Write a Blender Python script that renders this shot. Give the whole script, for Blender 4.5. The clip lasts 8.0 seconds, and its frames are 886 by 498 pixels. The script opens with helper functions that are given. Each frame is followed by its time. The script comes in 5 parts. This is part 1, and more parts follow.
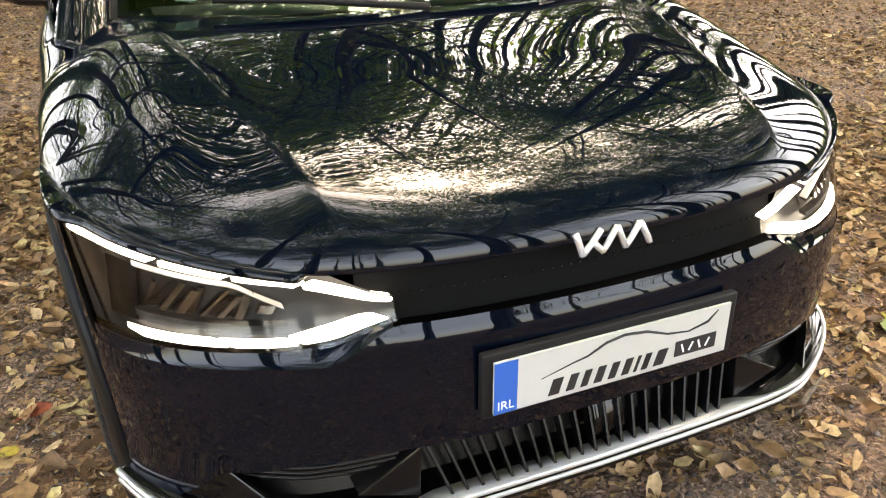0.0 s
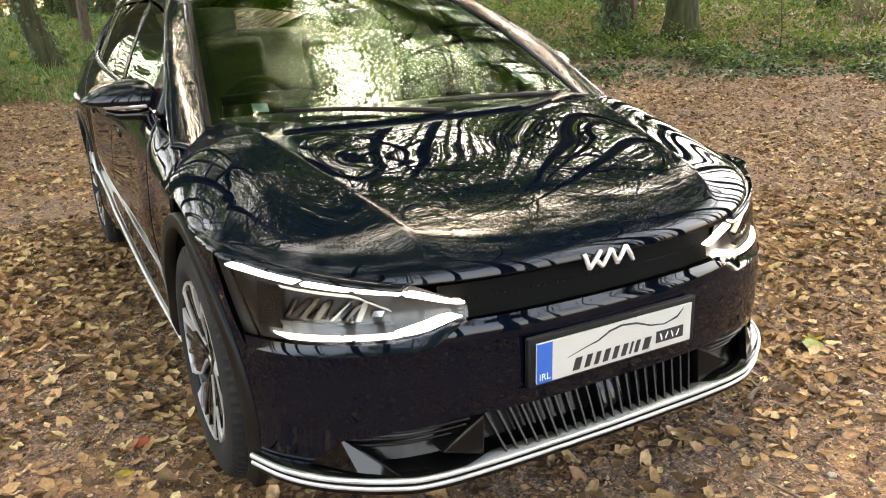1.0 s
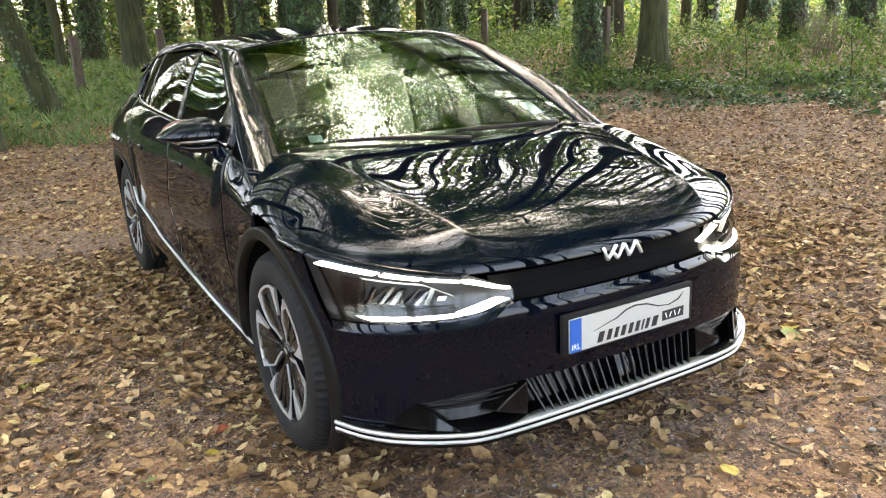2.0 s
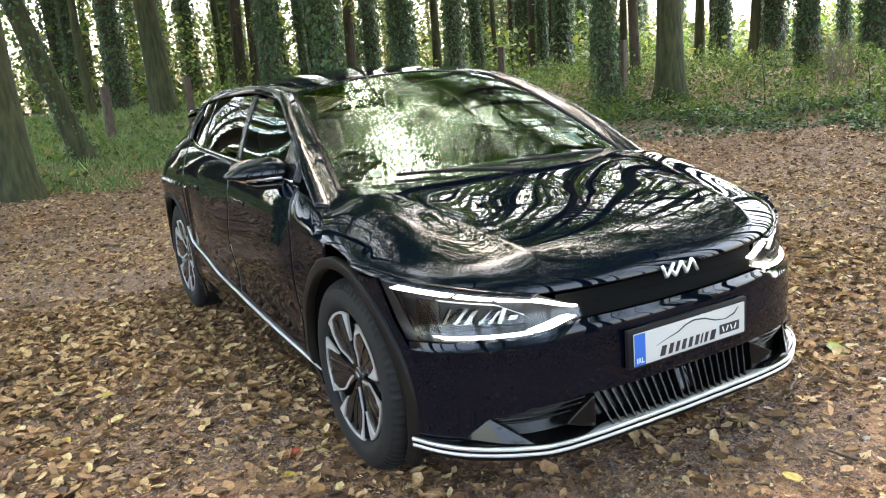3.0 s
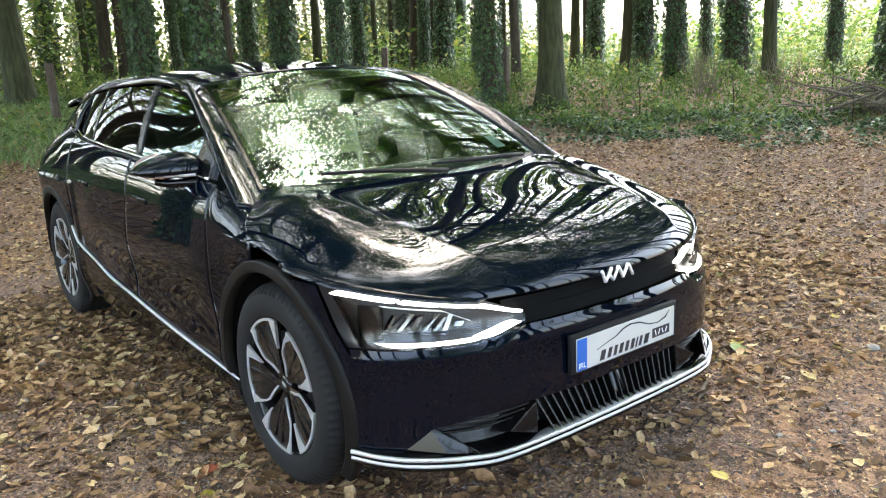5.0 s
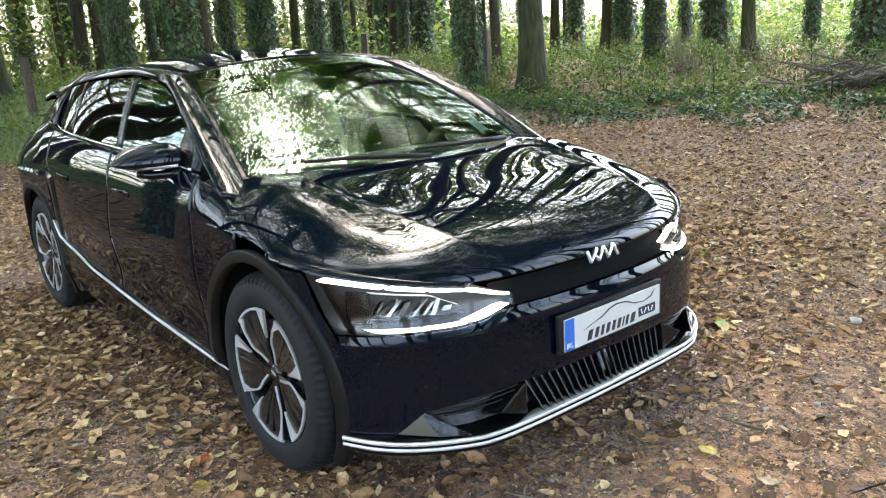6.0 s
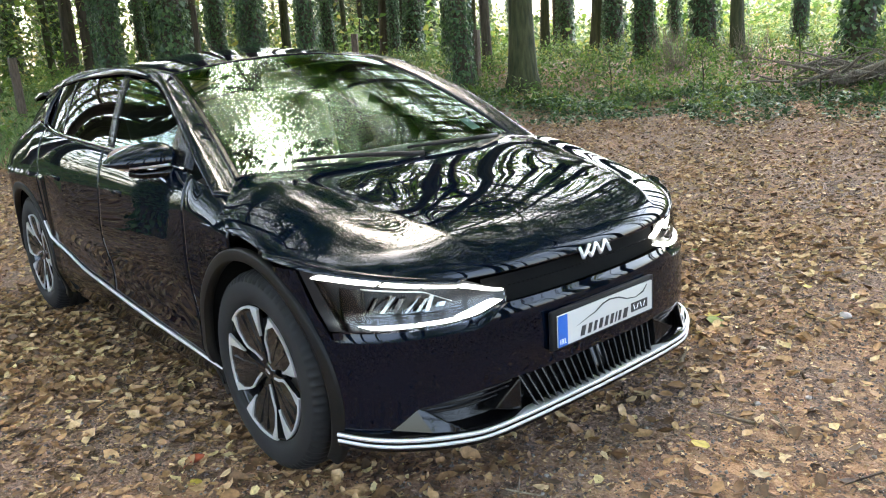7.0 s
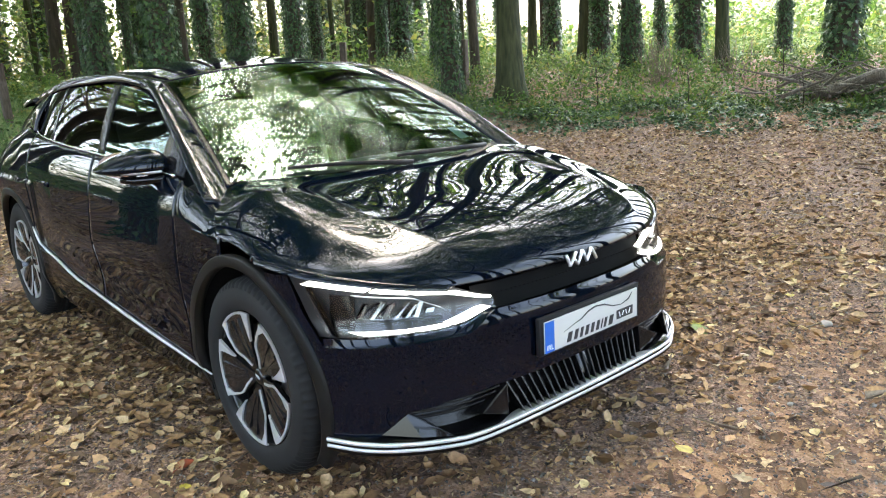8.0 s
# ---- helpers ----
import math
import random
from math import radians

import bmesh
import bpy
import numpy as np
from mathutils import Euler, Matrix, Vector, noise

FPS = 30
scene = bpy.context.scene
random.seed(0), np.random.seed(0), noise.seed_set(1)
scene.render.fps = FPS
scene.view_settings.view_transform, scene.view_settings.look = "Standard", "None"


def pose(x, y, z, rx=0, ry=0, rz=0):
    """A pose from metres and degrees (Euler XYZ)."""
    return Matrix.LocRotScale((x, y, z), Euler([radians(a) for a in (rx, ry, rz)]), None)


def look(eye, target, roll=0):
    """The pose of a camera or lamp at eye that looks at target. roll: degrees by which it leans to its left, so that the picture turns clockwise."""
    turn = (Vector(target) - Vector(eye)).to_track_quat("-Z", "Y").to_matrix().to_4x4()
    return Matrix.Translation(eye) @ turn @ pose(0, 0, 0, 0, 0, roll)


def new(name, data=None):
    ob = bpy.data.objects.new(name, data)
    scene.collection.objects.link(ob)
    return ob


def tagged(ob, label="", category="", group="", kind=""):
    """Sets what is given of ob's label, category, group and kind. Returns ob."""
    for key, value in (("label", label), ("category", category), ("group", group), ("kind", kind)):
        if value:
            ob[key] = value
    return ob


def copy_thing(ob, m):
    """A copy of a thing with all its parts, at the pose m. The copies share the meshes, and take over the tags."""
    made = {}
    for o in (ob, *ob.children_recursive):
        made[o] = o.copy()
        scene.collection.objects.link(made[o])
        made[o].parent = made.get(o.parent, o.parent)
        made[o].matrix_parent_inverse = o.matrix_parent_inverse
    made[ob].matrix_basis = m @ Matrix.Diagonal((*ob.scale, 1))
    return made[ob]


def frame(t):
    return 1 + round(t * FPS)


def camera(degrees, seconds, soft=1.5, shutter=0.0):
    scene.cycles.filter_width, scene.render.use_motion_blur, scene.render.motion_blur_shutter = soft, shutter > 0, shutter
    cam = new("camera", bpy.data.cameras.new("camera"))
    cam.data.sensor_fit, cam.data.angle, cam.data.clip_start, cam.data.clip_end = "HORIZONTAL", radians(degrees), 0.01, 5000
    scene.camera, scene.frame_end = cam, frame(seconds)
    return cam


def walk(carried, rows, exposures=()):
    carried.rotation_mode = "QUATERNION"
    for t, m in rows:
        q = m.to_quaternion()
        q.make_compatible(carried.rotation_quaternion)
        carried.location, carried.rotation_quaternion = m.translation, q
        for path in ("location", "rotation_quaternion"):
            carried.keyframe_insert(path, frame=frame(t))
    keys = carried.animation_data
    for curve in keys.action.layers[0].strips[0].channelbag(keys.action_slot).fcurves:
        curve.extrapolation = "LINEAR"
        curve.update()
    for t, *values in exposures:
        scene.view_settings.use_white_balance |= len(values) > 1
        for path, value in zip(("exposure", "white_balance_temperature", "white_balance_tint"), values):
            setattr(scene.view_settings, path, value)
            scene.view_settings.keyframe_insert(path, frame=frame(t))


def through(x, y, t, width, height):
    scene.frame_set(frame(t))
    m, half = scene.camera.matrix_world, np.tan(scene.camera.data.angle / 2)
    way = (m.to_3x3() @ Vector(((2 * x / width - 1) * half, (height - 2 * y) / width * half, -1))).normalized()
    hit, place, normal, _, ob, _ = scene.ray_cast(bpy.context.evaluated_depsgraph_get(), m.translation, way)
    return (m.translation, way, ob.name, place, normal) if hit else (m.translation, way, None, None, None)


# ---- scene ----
cam = camera(58.6, 8.0, soft=1.1)
PATH = [
    (0, (-0.79, -0.988, 1.35), (-0.079, 0.669, 0.486), -0.7),
    (0.2, (-0.928, -1.055, 1.371), (-0.164, 0.607, 0.562), -0.8),
    (0.5, (-1.102, -1.181, 1.399), (-0.247, 0.484, 0.695), -1.4),
    (1, (-1.298, -1.44, 1.411), (-0.402, 0.24, 0.799), -1.8),
    (1.2, (-1.378, -1.521, 1.422), (-0.476, 0.168, 0.844), -2.0),
    (2.3, (-1.793, -1.812, 1.453), (-0.818, -0.141, 0.946), -3.2),
    (2.5, (-1.815, -1.835, 1.451), (-0.856, -0.148, 0.966), -3.9),
    (3, (-1.945, -1.803, 1.459), (-1.003, -0.094, 1.023), -4.8),
    (3.2, (-2.033, -1.737, 1.458), (-1.048, -0.048, 1.035), -4.5),
    (3.5, (-2.082, -1.647, 1.461), (-1.007, -0.017, 1.028), -3.3),
    (4, (-2.068, -1.616, 1.469), (-0.879, -0.064, 1.047), -1.6),
    (4.5, (-2.076, -1.601, 1.467), (-0.869, -0.065, 1.037), -1.8),
    (4.7, (-2.079, -1.601, 1.459), (-0.873, -0.066, 1.022), -1.9),
    (5.8, (-2.088, -1.601, 1.466), (-0.863, -0.098, 0.976), -3.7),
    (6, (-2.089, -1.604, 1.458), (-0.859, -0.105, 0.969), -3.6),
    (6.5, (-2.094, -1.599, 1.45), (-0.854, -0.11, 0.957), -3.8),
    (7, (-2.102, -1.608, 1.45), (-0.855, -0.123, 0.96), -3.8),
    (7.5, (-2.119, -1.621, 1.454), (-0.861, -0.142, 0.973), -3.6),
    (8, (-2.134, -1.634, 1.456), (-0.858, -0.168, 0.985), -3.3),
]
walk(cam, [(t, look(eye, target, roll)) for t, eye, target, roll in PATH], exposures=((0.0, 4.22, 8500, 15), (1.2, 4.20, 8300, 15), (2.6, 4.12, 7000, 11), (8.0, 4.06, 6650, 9)))

# ---------------------------------------------------------------- light
SUN_UP, SUN_ROUND = radians(58), radians(40)
world = bpy.data.worlds.new("overcast_sky")
world.use_nodes = True
scene.world = world
wn = world.node_tree.nodes
wl = world.node_tree.links
sky = wn.new("ShaderNodeTexSky")
sky.sky_type = "NISHITA"
sky.sun_disc = False
sky.sun_elevation, sky.sun_rotation = SUN_UP, SUN_ROUND
sky.dust_density, sky.ozone_density = 4.0, 1.0
pale = wn.new("ShaderNodeHueSaturation")
pale.inputs["Saturation"].default_value = 0.85
wl.new(sky.outputs[0], pale.inputs["Color"])
wl.new(pale.outputs[0], wn["Background"].inputs["Color"])
wn["Background"].inputs["Strength"].default_value = 0.15
sun_data = bpy.data.lights.new("sun", "SUN")
sun_data.energy, sun_data.angle, sun_data.color = 0.5, radians(150), (0.87, 0.95, 1.0)
sun = new("sun", sun_data)
sun.matrix_world = look((30 * math.sin(SUN_ROUND), 30 * math.cos(SUN_ROUND), 30 * math.tan(SUN_UP)), (0, 0, 0))

# ---------------------------------------------------------------- materials
def material(name, color=(0.5, 0.5, 0.5), rough=0.5, metal=0.0, coat=0.0, spec=0.5):
    m = bpy.data.materials.new(name)
    m.use_nodes = True
    b = m.node_tree.nodes["Principled BSDF"]
    b.inputs["Base Color"].default_value = (*color, 1)
    b.inputs["Roughness"].default_value = rough
    b.inputs["Metallic"].default_value = metal
    b.inputs["Coat Weight"].default_value = coat
    b.inputs["Coat Roughness"].default_value = 0.015
    b.inputs["Coat IOR"].default_value = 1.42
    b.inputs["Specular IOR Level"].default_value = spec
    return m


def bsdf(m):
    return m.node_tree.nodes["Principled BSDF"]


def ramp(m, source, stops, where="Base Color"):
    """A colour ramp from a socket to one of the shader's inputs."""
    n = m.node_tree.nodes.new("ShaderNodeValToRGB")
    while len(n.color_ramp.elements) < len(stops):
        n.color_ramp.elements.new(0.5)
    for e, (p, c) in zip(n.color_ramp.elements, stops):
        e.position, e.color = p, (*c, 1)
    m.node_tree.links.new(source, n.inputs[0])
    if where:
        m.node_tree.links.new(n.outputs[0], bsdf(m).inputs[where])
    return n


def noise_of(m, scale, detail=4.0, rough=0.55, space="Object"):
    t = m.node_tree.nodes.new("ShaderNodeTexCoord")
    n = m.node_tree.nodes.new("ShaderNodeTexNoise")
    n.inputs["Scale"].default_value, n.inputs["Detail"].default_value = scale, detail
    n.inputs["Roughness"].default_value = rough
    m.node_tree.links.new(t.outputs[space], n.inputs["Vector"])
    return n


def bump_of(m, source, strength=0.3, distance=0.01):
    b = m.node_tree.nodes.new("ShaderNodeBump")
    b.inputs["Strength"].default_value, b.inputs["Distance"].default_value = strength, distance
    m.node_tree.links.new(source, b.inputs["Height"])
    m.node_tree.links.new(b.outputs[0], bsdf(m).inputs["Normal"])
    return b


def blend(m, a, b, factor, mode="MIX"):
    n = m.node_tree.nodes.new("ShaderNodeMix")
    n.data_type, n.blend_type = "RGBA", mode
    if isinstance(factor, float):
        n.inputs["Factor"].default_value = factor
    else:
        m.node_tree.links.new(factor, n.inputs["Factor"])
    m.node_tree.links.new(a, n.inputs["A"])
    m.node_tree.links.new(b, n.inputs["B"])
    return n.outputs["Result"]


def leaf_material(name, stops, rough=0.6, through=0.25):
    """Leaves: each island its own tone, some light passing through."""
    m = material(name, rough=rough)
    nt = m.node_tree
    g = nt.nodes.new("ShaderNodeNewGeometry")
    r = ramp(m, g.outputs["Random Per Island"], stops)
    n = noise_of(m, 60, 3)
    dark = ramp(m, n.outputs["Fac"], [(0.3, (0.55, 0.55, 0.55)), (0.7, (1.1, 1.1, 1.1))], None)
    c = blend(m, r.outputs[0], dark.outputs[0], 1.0, "MULTIPLY")
    nt.links.new(c, bsdf(m).inputs["Base Color"])
    if through:
        t = nt.nodes.new("ShaderNodeBsdfTranslucent")
        nt.links.new(c, t.inputs["Color"])
        mix = nt.nodes.new("ShaderNodeMixShader")
        mix.inputs[0].default_value = through
        nt.links.new(bsdf(m).outputs[0], mix.inputs[1])
        nt.links.new(t.outputs[0], mix.inputs[2])
        nt.links.new(mix.outputs[0], nt.nodes["Material Output"].inputs["Surface"])
    return m


def glass_material(name, tint, shine=(1, 1, 1)):
    m = bpy.data.materials.new(name)
    m.use_nodes = True
    nt = m.node_tree
    nt.nodes.remove(nt.nodes["Principled BSDF"])
    t = nt.nodes.new("ShaderNodeBsdfTransparent")
    t.inputs["Color"].default_value = (*tint, 1)
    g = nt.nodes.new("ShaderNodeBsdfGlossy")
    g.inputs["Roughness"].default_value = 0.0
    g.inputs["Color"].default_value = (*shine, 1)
    f = nt.nodes.new("ShaderNodeFresnel")
    f.inputs["IOR"].default_value = 1.45
    mix = nt.nodes.new("ShaderNodeMixShader")
    nt.links.new(f.outputs[0], mix.inputs[0])
    nt.links.new(t.outputs[0], mix.inputs[1])
    nt.links.new(g.outputs[0], mix.inputs[2])
    nt.links.new(mix.outputs[0], nt.nodes["Material Output"].inputs["Surface"])
    return m


def glow_material(name, color, strength):
    m = material(name, color, 0.3)
    bsdf(m).inputs["Emission Color"].default_value = (*color, 1)
    bsdf(m).inputs["Emission Strength"].default_value = strength
    return m


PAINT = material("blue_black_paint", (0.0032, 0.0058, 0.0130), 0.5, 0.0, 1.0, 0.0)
GLOSS = material("gloss_black_trim", (0.003, 0.003, 0.0035), 0.03, 0.0, 0.0, 0.28)
CLAD = material("satin_black_cladding", (0.012, 0.0105, 0.010), 0.45, 0.0, 0.0, 0.18)
DARK = material("dark_plastic", (0.005, 0.005, 0.0055), 0.6, 0.0, 0.0, 0.25)
VOID = material("dark_underside", (0.004, 0.004, 0.004), 0.9, 0.0, 0.0, 0.1)
CHROME = material("brushed_satin_chrome", (0.75, 0.76, 0.77), 0.16, 1.0)
SILVER = material("machined_silver", (0.60, 0.60, 0.61), 0.34, 0.6)
STRIP = material("pale_silver_trim", (0.62, 0.62, 0.63), 0.30, 0.6)
SLAT = material("satin_black_slat", (0.004, 0.004, 0.0045), 0.22, 0.0, 0.0, 0.22)
RUBBER = material("tyre_rubber", (0.012, 0.012, 0.013), 0.75, 0.0, 0.0, 0.3)
RIMBLACK = material("gloss_black_wheel", (0.008, 0.008, 0.009), 0.22, 0.2, 0.5)
STEEL = material("brake_steel", (0.35, 0.35, 0.36), 0.35, 1.0)
PLATE = material("white_number_plate", (0.47, 0.465, 0.44), 0.45)
BLUE = material("plate_blue", (0.012, 0.10, 0.42), 0.45)
INK = material("plate_ink", (0.012, 0.012, 0.014), 0.5)
LETTER = material("plate_letter_white", (0.8, 0.82, 0.86), 0.5)
BADGE = material("pale_badge", (0.82, 0.83, 0.84), 0.22, 0.6)
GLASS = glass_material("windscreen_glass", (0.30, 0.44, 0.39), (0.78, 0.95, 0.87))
SMOKE = glass_material("privacy_glass", (0.10, 0.11, 0.10))
CLEAR = glass_material("lamp_cover", (0.92, 0.94, 0.95))
MIRROR = material("mirror_glass", (0.9, 0.9, 0.9), 0.02, 1.0)
DAYLIGHT = glow_material("running_light", (1.0, 0.985, 0.90), 0.55)
FABRIC = material("dark_seat_fabric", (0.007, 0.007, 0.008), 0.8)
DASH = material("dashboard_plastic", (0.022, 0.024, 0.025), 0.6)
STICKER = material("pale_sticker", (0.36, 0.46, 0.46), 0.6)
REFLECTOR = material("lamp_reflector", (0.24, 0.245, 0.255), 0.10, 1.0)
LAMPBODY = material("lamp_inner_grey", (0.007, 0.007, 0.008), 0.3, 0.0, 0.0, 0.3)

n_ = noise_of(RUBBER, 90, 3)
bump_of(RUBBER, n_.outputs["Fac"], 0.15, 0.002)
ramp(RUBBER, noise_of(RUBBER, 5, 4).outputs["Fac"], [(0.35, (0.006, 0.006, 0.0065)), (0.75, (0.014, 0.013, 0.012))])
ramp(CLAD, noise_of(CLAD, 7, 5).outputs["Fac"], [(0.35, (0.004, 0.004, 0.004)), (0.8, (0.010, 0.0085, 0.007))])
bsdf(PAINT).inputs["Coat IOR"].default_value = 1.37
n_ = noise_of(PAINT, 30, 4)
ramp(PAINT, n_.outputs["Fac"], [(0.3, (0.0006, 0.0020, 0.0056)), (0.75, (0.0009, 0.0028, 0.0074))])

GROUND = material("leaf_mould_and_grit", rough=0.95)
BARK = material("bark", rough=0.9)
MOSS_BARK = material("mossy_bark", rough=0.9)
DEADWOOD = material("dead_wood", rough=0.85)
POSTWOOD = material("weathered_post_wood", rough=0.85)
for m_, lo, hi, sc in ((BARK, (0.020, 0.015, 0.010), (0.070, 0.053, 0.033), 3.0), (MOSS_BARK, (0.014, 0.020, 0.006), (0.060, 0.060, 0.023), 3.0),
                       (DEADWOOD, (0.055, 0.045, 0.035), (0.20, 0.165, 0.13), 9.0), (POSTWOOD, (0.055, 0.040, 0.032), (0.13, 0.095, 0.075), 9.0)):
    tc = m_.node_tree.nodes.new("ShaderNodeTexCoord")
    mp = m_.node_tree.nodes.new("ShaderNodeMapping")
    mp.inputs["Scale"].default_value = (6, 6, 1)
    nz = m_.node_tree.nodes.new("ShaderNodeTexNoise")
    nz.inputs["Scale"].default_value, nz.inputs["Detail"].default_value = sc, 8
    m_.node_tree.links.new(tc.outputs["Object"], mp.inputs[0])
    m_.node_tree.links.new(mp.outputs[0], nz.inputs["Vector"])
    ramp(m_, nz.outputs["Fac"], [(0.3, lo), (0.7, hi)])
    bump_of(m_, nz.outputs["Fac"], 0.8, 0.03)
fine = noise_of(GROUND, 55, 9, 0.7)
broad = noise_of(GROUND, 0.9, 5, 0.6)
tc = GROUND.node_tree.nodes.new("ShaderNodeTexCoord")
warp = noise_of(GROUND, 9, 4)
bent = GROUND.node_tree.nodes.new("ShaderNodeMix")
bent.data_type = "VECTOR"
bent.inputs["Factor"].default_value = 0.10
GROUND.node_tree.links.new(tc.outputs["Object"], bent.inputs["A"])
GROUND.node_tree.links.new(warp.outputs["Color"], bent.inputs["B"])
cells = GROUND.node_tree.nodes.new("ShaderNodeTexVoronoi")
cells.inputs["Scale"].default_value = 26
GROUND.node_tree.links.new(bent.outputs["Result"], cells.inputs["Vector"])
grains = GROUND.node_tree.nodes.new("ShaderNodeTexVoronoi")
grains.inputs["Scale"].default_value = 95
GROUND.node_tree.links.new(bent.outputs["Result"], grains.inputs["Vector"])
c1 = ramp(GROUND, fine.outputs["Fac"], [(0.28, (0.055, 0.041, 0.034)), (0.5, (0.140, 0.106, 0.088)), (0.68, (0.260, 0.205, 0.172))], None)
stony = ramp(GROUND, grains.outputs["Color"], [(0.15, (0.42, 0.40, 0.39)), (0.5, (0.95, 0.95, 0.96)), (0.85, (1.65, 1.58, 1.55))], None)
c1 = blend(GROUND, c1.outputs[0], stony.outputs[0], 1.0, "MULTIPLY")
c3 = ramp(GROUND, cells.outputs["Color"], [(0.2, (0.040, 0.023, 0.014)), (0.5, (0.130, 0.072, 0.039)), (0.8, (0.240, 0.145, 0.076))], None)
mould = ramp(GROUND, broad.outputs["Fac"], [(0.42, (0.10, 0.10, 0.10)), (0.60, (0.80, 0.80, 0.80))], None)
c4 = blend(GROUND, c1, c3.outputs[0], mould.outputs[0])
c2 = ramp(GROUND, broad.outputs["Fac"], [(0.35, (1.45, 1.32, 1.25)), (0.7, (1.85, 1.70, 1.64))], None)
GROUND.node_tree.links.new(blend(GROUND, c4, c2.outputs[0], 1.0, "MULTIPLY"), bsdf(GROUND).inputs["Base Color"])
relief = GROUND.node_tree.nodes.new("ShaderNodeMath")
relief.operation = "SUBTRACT"
GROUND.node_tree.links.new(fine.outputs["Fac"], relief.inputs[0])
GROUND.node_tree.links.new(grains.outputs["Distance"], relief.inputs[1])
bump_of(GROUND, relief.outputs[0], 0.9, 0.015)

LITTER = leaf_material("dry_brown_leaves", [(0.0, (0.060, 0.035, 0.018)), (0.25, (0.180, 0.096, 0.042)), (0.5, (0.350, 0.196, 0.086)), (0.75, (0.490, 0.305, 0.148)), (0.92, (0.590, 0.415, 0.225)), (1.0, (0.650, 0.510, 0.240))], 0.6, 0.15)
PEBBLE = leaf_material("grit_stones", [(0.0, (0.06, 0.048, 0.044)), (0.6, (0.15, 0.122, 0.11)), (1.0, (0.30, 0.265, 0.245))], 0.8, 0.0)
IVY = leaf_material("ivy_leaves", [(0.0, (0.0227, 0.0538, 0.0170)), (0.6, (0.0529, 0.1147, 0.0365)), (1.0, (0.1197, 0.1872, 0.0607))], 0.38, 0.25)
FERN = leaf_material("undergrowth_leaves", [(0.0, (0.040, 0.084, 0.016)), (0.5, (0.105, 0.190, 0.032)), (0.85, (0.185, 0.265, 0.052)), (1.0, (0.340, 0.300, 0.070))], 0.55, 0.5)
GRASS = leaf_material("grass_blades", [(0.0, (0.095, 0.165, 0.055)), (0.6, (0.200, 0.310, 0.100)), (1.0, (0.330, 0.410, 0.160))], 0.6, 0.3)
TWIG = leaf_material("dry_twigs", [(0.0, (0.10, 0.075, 0.055)), (1.0, (0.30, 0.23, 0.16))], 0.8, 0.0)
CANOPY = leaf_material("tree_leaves", [(0.0, (0.060, 0.130, 0.014)), (0.5, (0.135, 0.255, 0.024)), (0.85, (0.235, 0.345, 0.034)), (1.0, (0.420, 0.400, 0.045))], 0.5, 0.6)
HEDGE = leaf_material("sunny_hedge_leaves", [(0.0, (0.035, 0.062, 0.014)), (0.5, (0.085, 0.125, 0.028)), (1.0, (0.230, 0.230, 0.065))], 0.5, 0.4)


# ---------------------------------------------------------------- mesh helpers
def put_mesh(name, verts, faces, mat, parent=None, label="", smooth=True):
    me = bpy.data.meshes.new(name)
    me.from_pydata([tuple(v) for v in verts], [], [tuple(f) for f in faces])
    me.materials.append(mat)
    if smooth:
        me.shade_smooth()
    me.update()
    ob = new(name, me)
    if parent is not None:
        ob.parent = parent
    return tagged(ob, label)


def part(name, bm, mat, parent=None, label="", smooth=True):
    me = bpy.data.meshes.new(name)
    bm.to_mesh(me)
    bm.free()
    me.materials.append(mat)
    if smooth:
        me.shade_smooth()
    ob = new(name, me)
    if parent is not None:
        ob.parent = parent
    return tagged(ob, label)


def thing(name, label, category, where=(0, 0, 0), group="", kind=""):
    ob = new(name)
    ob.location = where
    ob.empty_display_size = 0.1
    return tagged(ob, label, category, group, kind)


def many(name, verts, faces, mat, parent=None, smooth=False):
    """A large mesh from arrays: verts n x 3, faces m x 3 or m x 4."""
    verts, faces = np.asarray(verts, np.float32), np.asarray(faces, np.int32)
    me = bpy.data.meshes.new(name)
    k = faces.shape[1]
    me.vertices.add(len(verts))
    me.vertices.foreach_set("co", verts.ravel())
    me.loops.add(faces.size)
    me.loops.foreach_set("vertex_index", faces.ravel())
    me.polygons.add(len(faces))
    me.polygons.foreach_set("loop_start", np.arange(0, faces.size, k, dtype=np.int32))
    me.materials.append(mat)
    me.update(calc_edges=True)
    me.validate()
    if smooth:
        me.shade_smooth()
    ob = new(name, me)
    if parent is not None:
        ob.parent = parent
    return ob


def grid_faces(nu, nv):
    return [(i * nv + j, (i + 1) * nv + j, (i + 1) * nv + j + 1, i * nv + j + 1) for i in range(nu - 1) for j in range(nv - 1)]


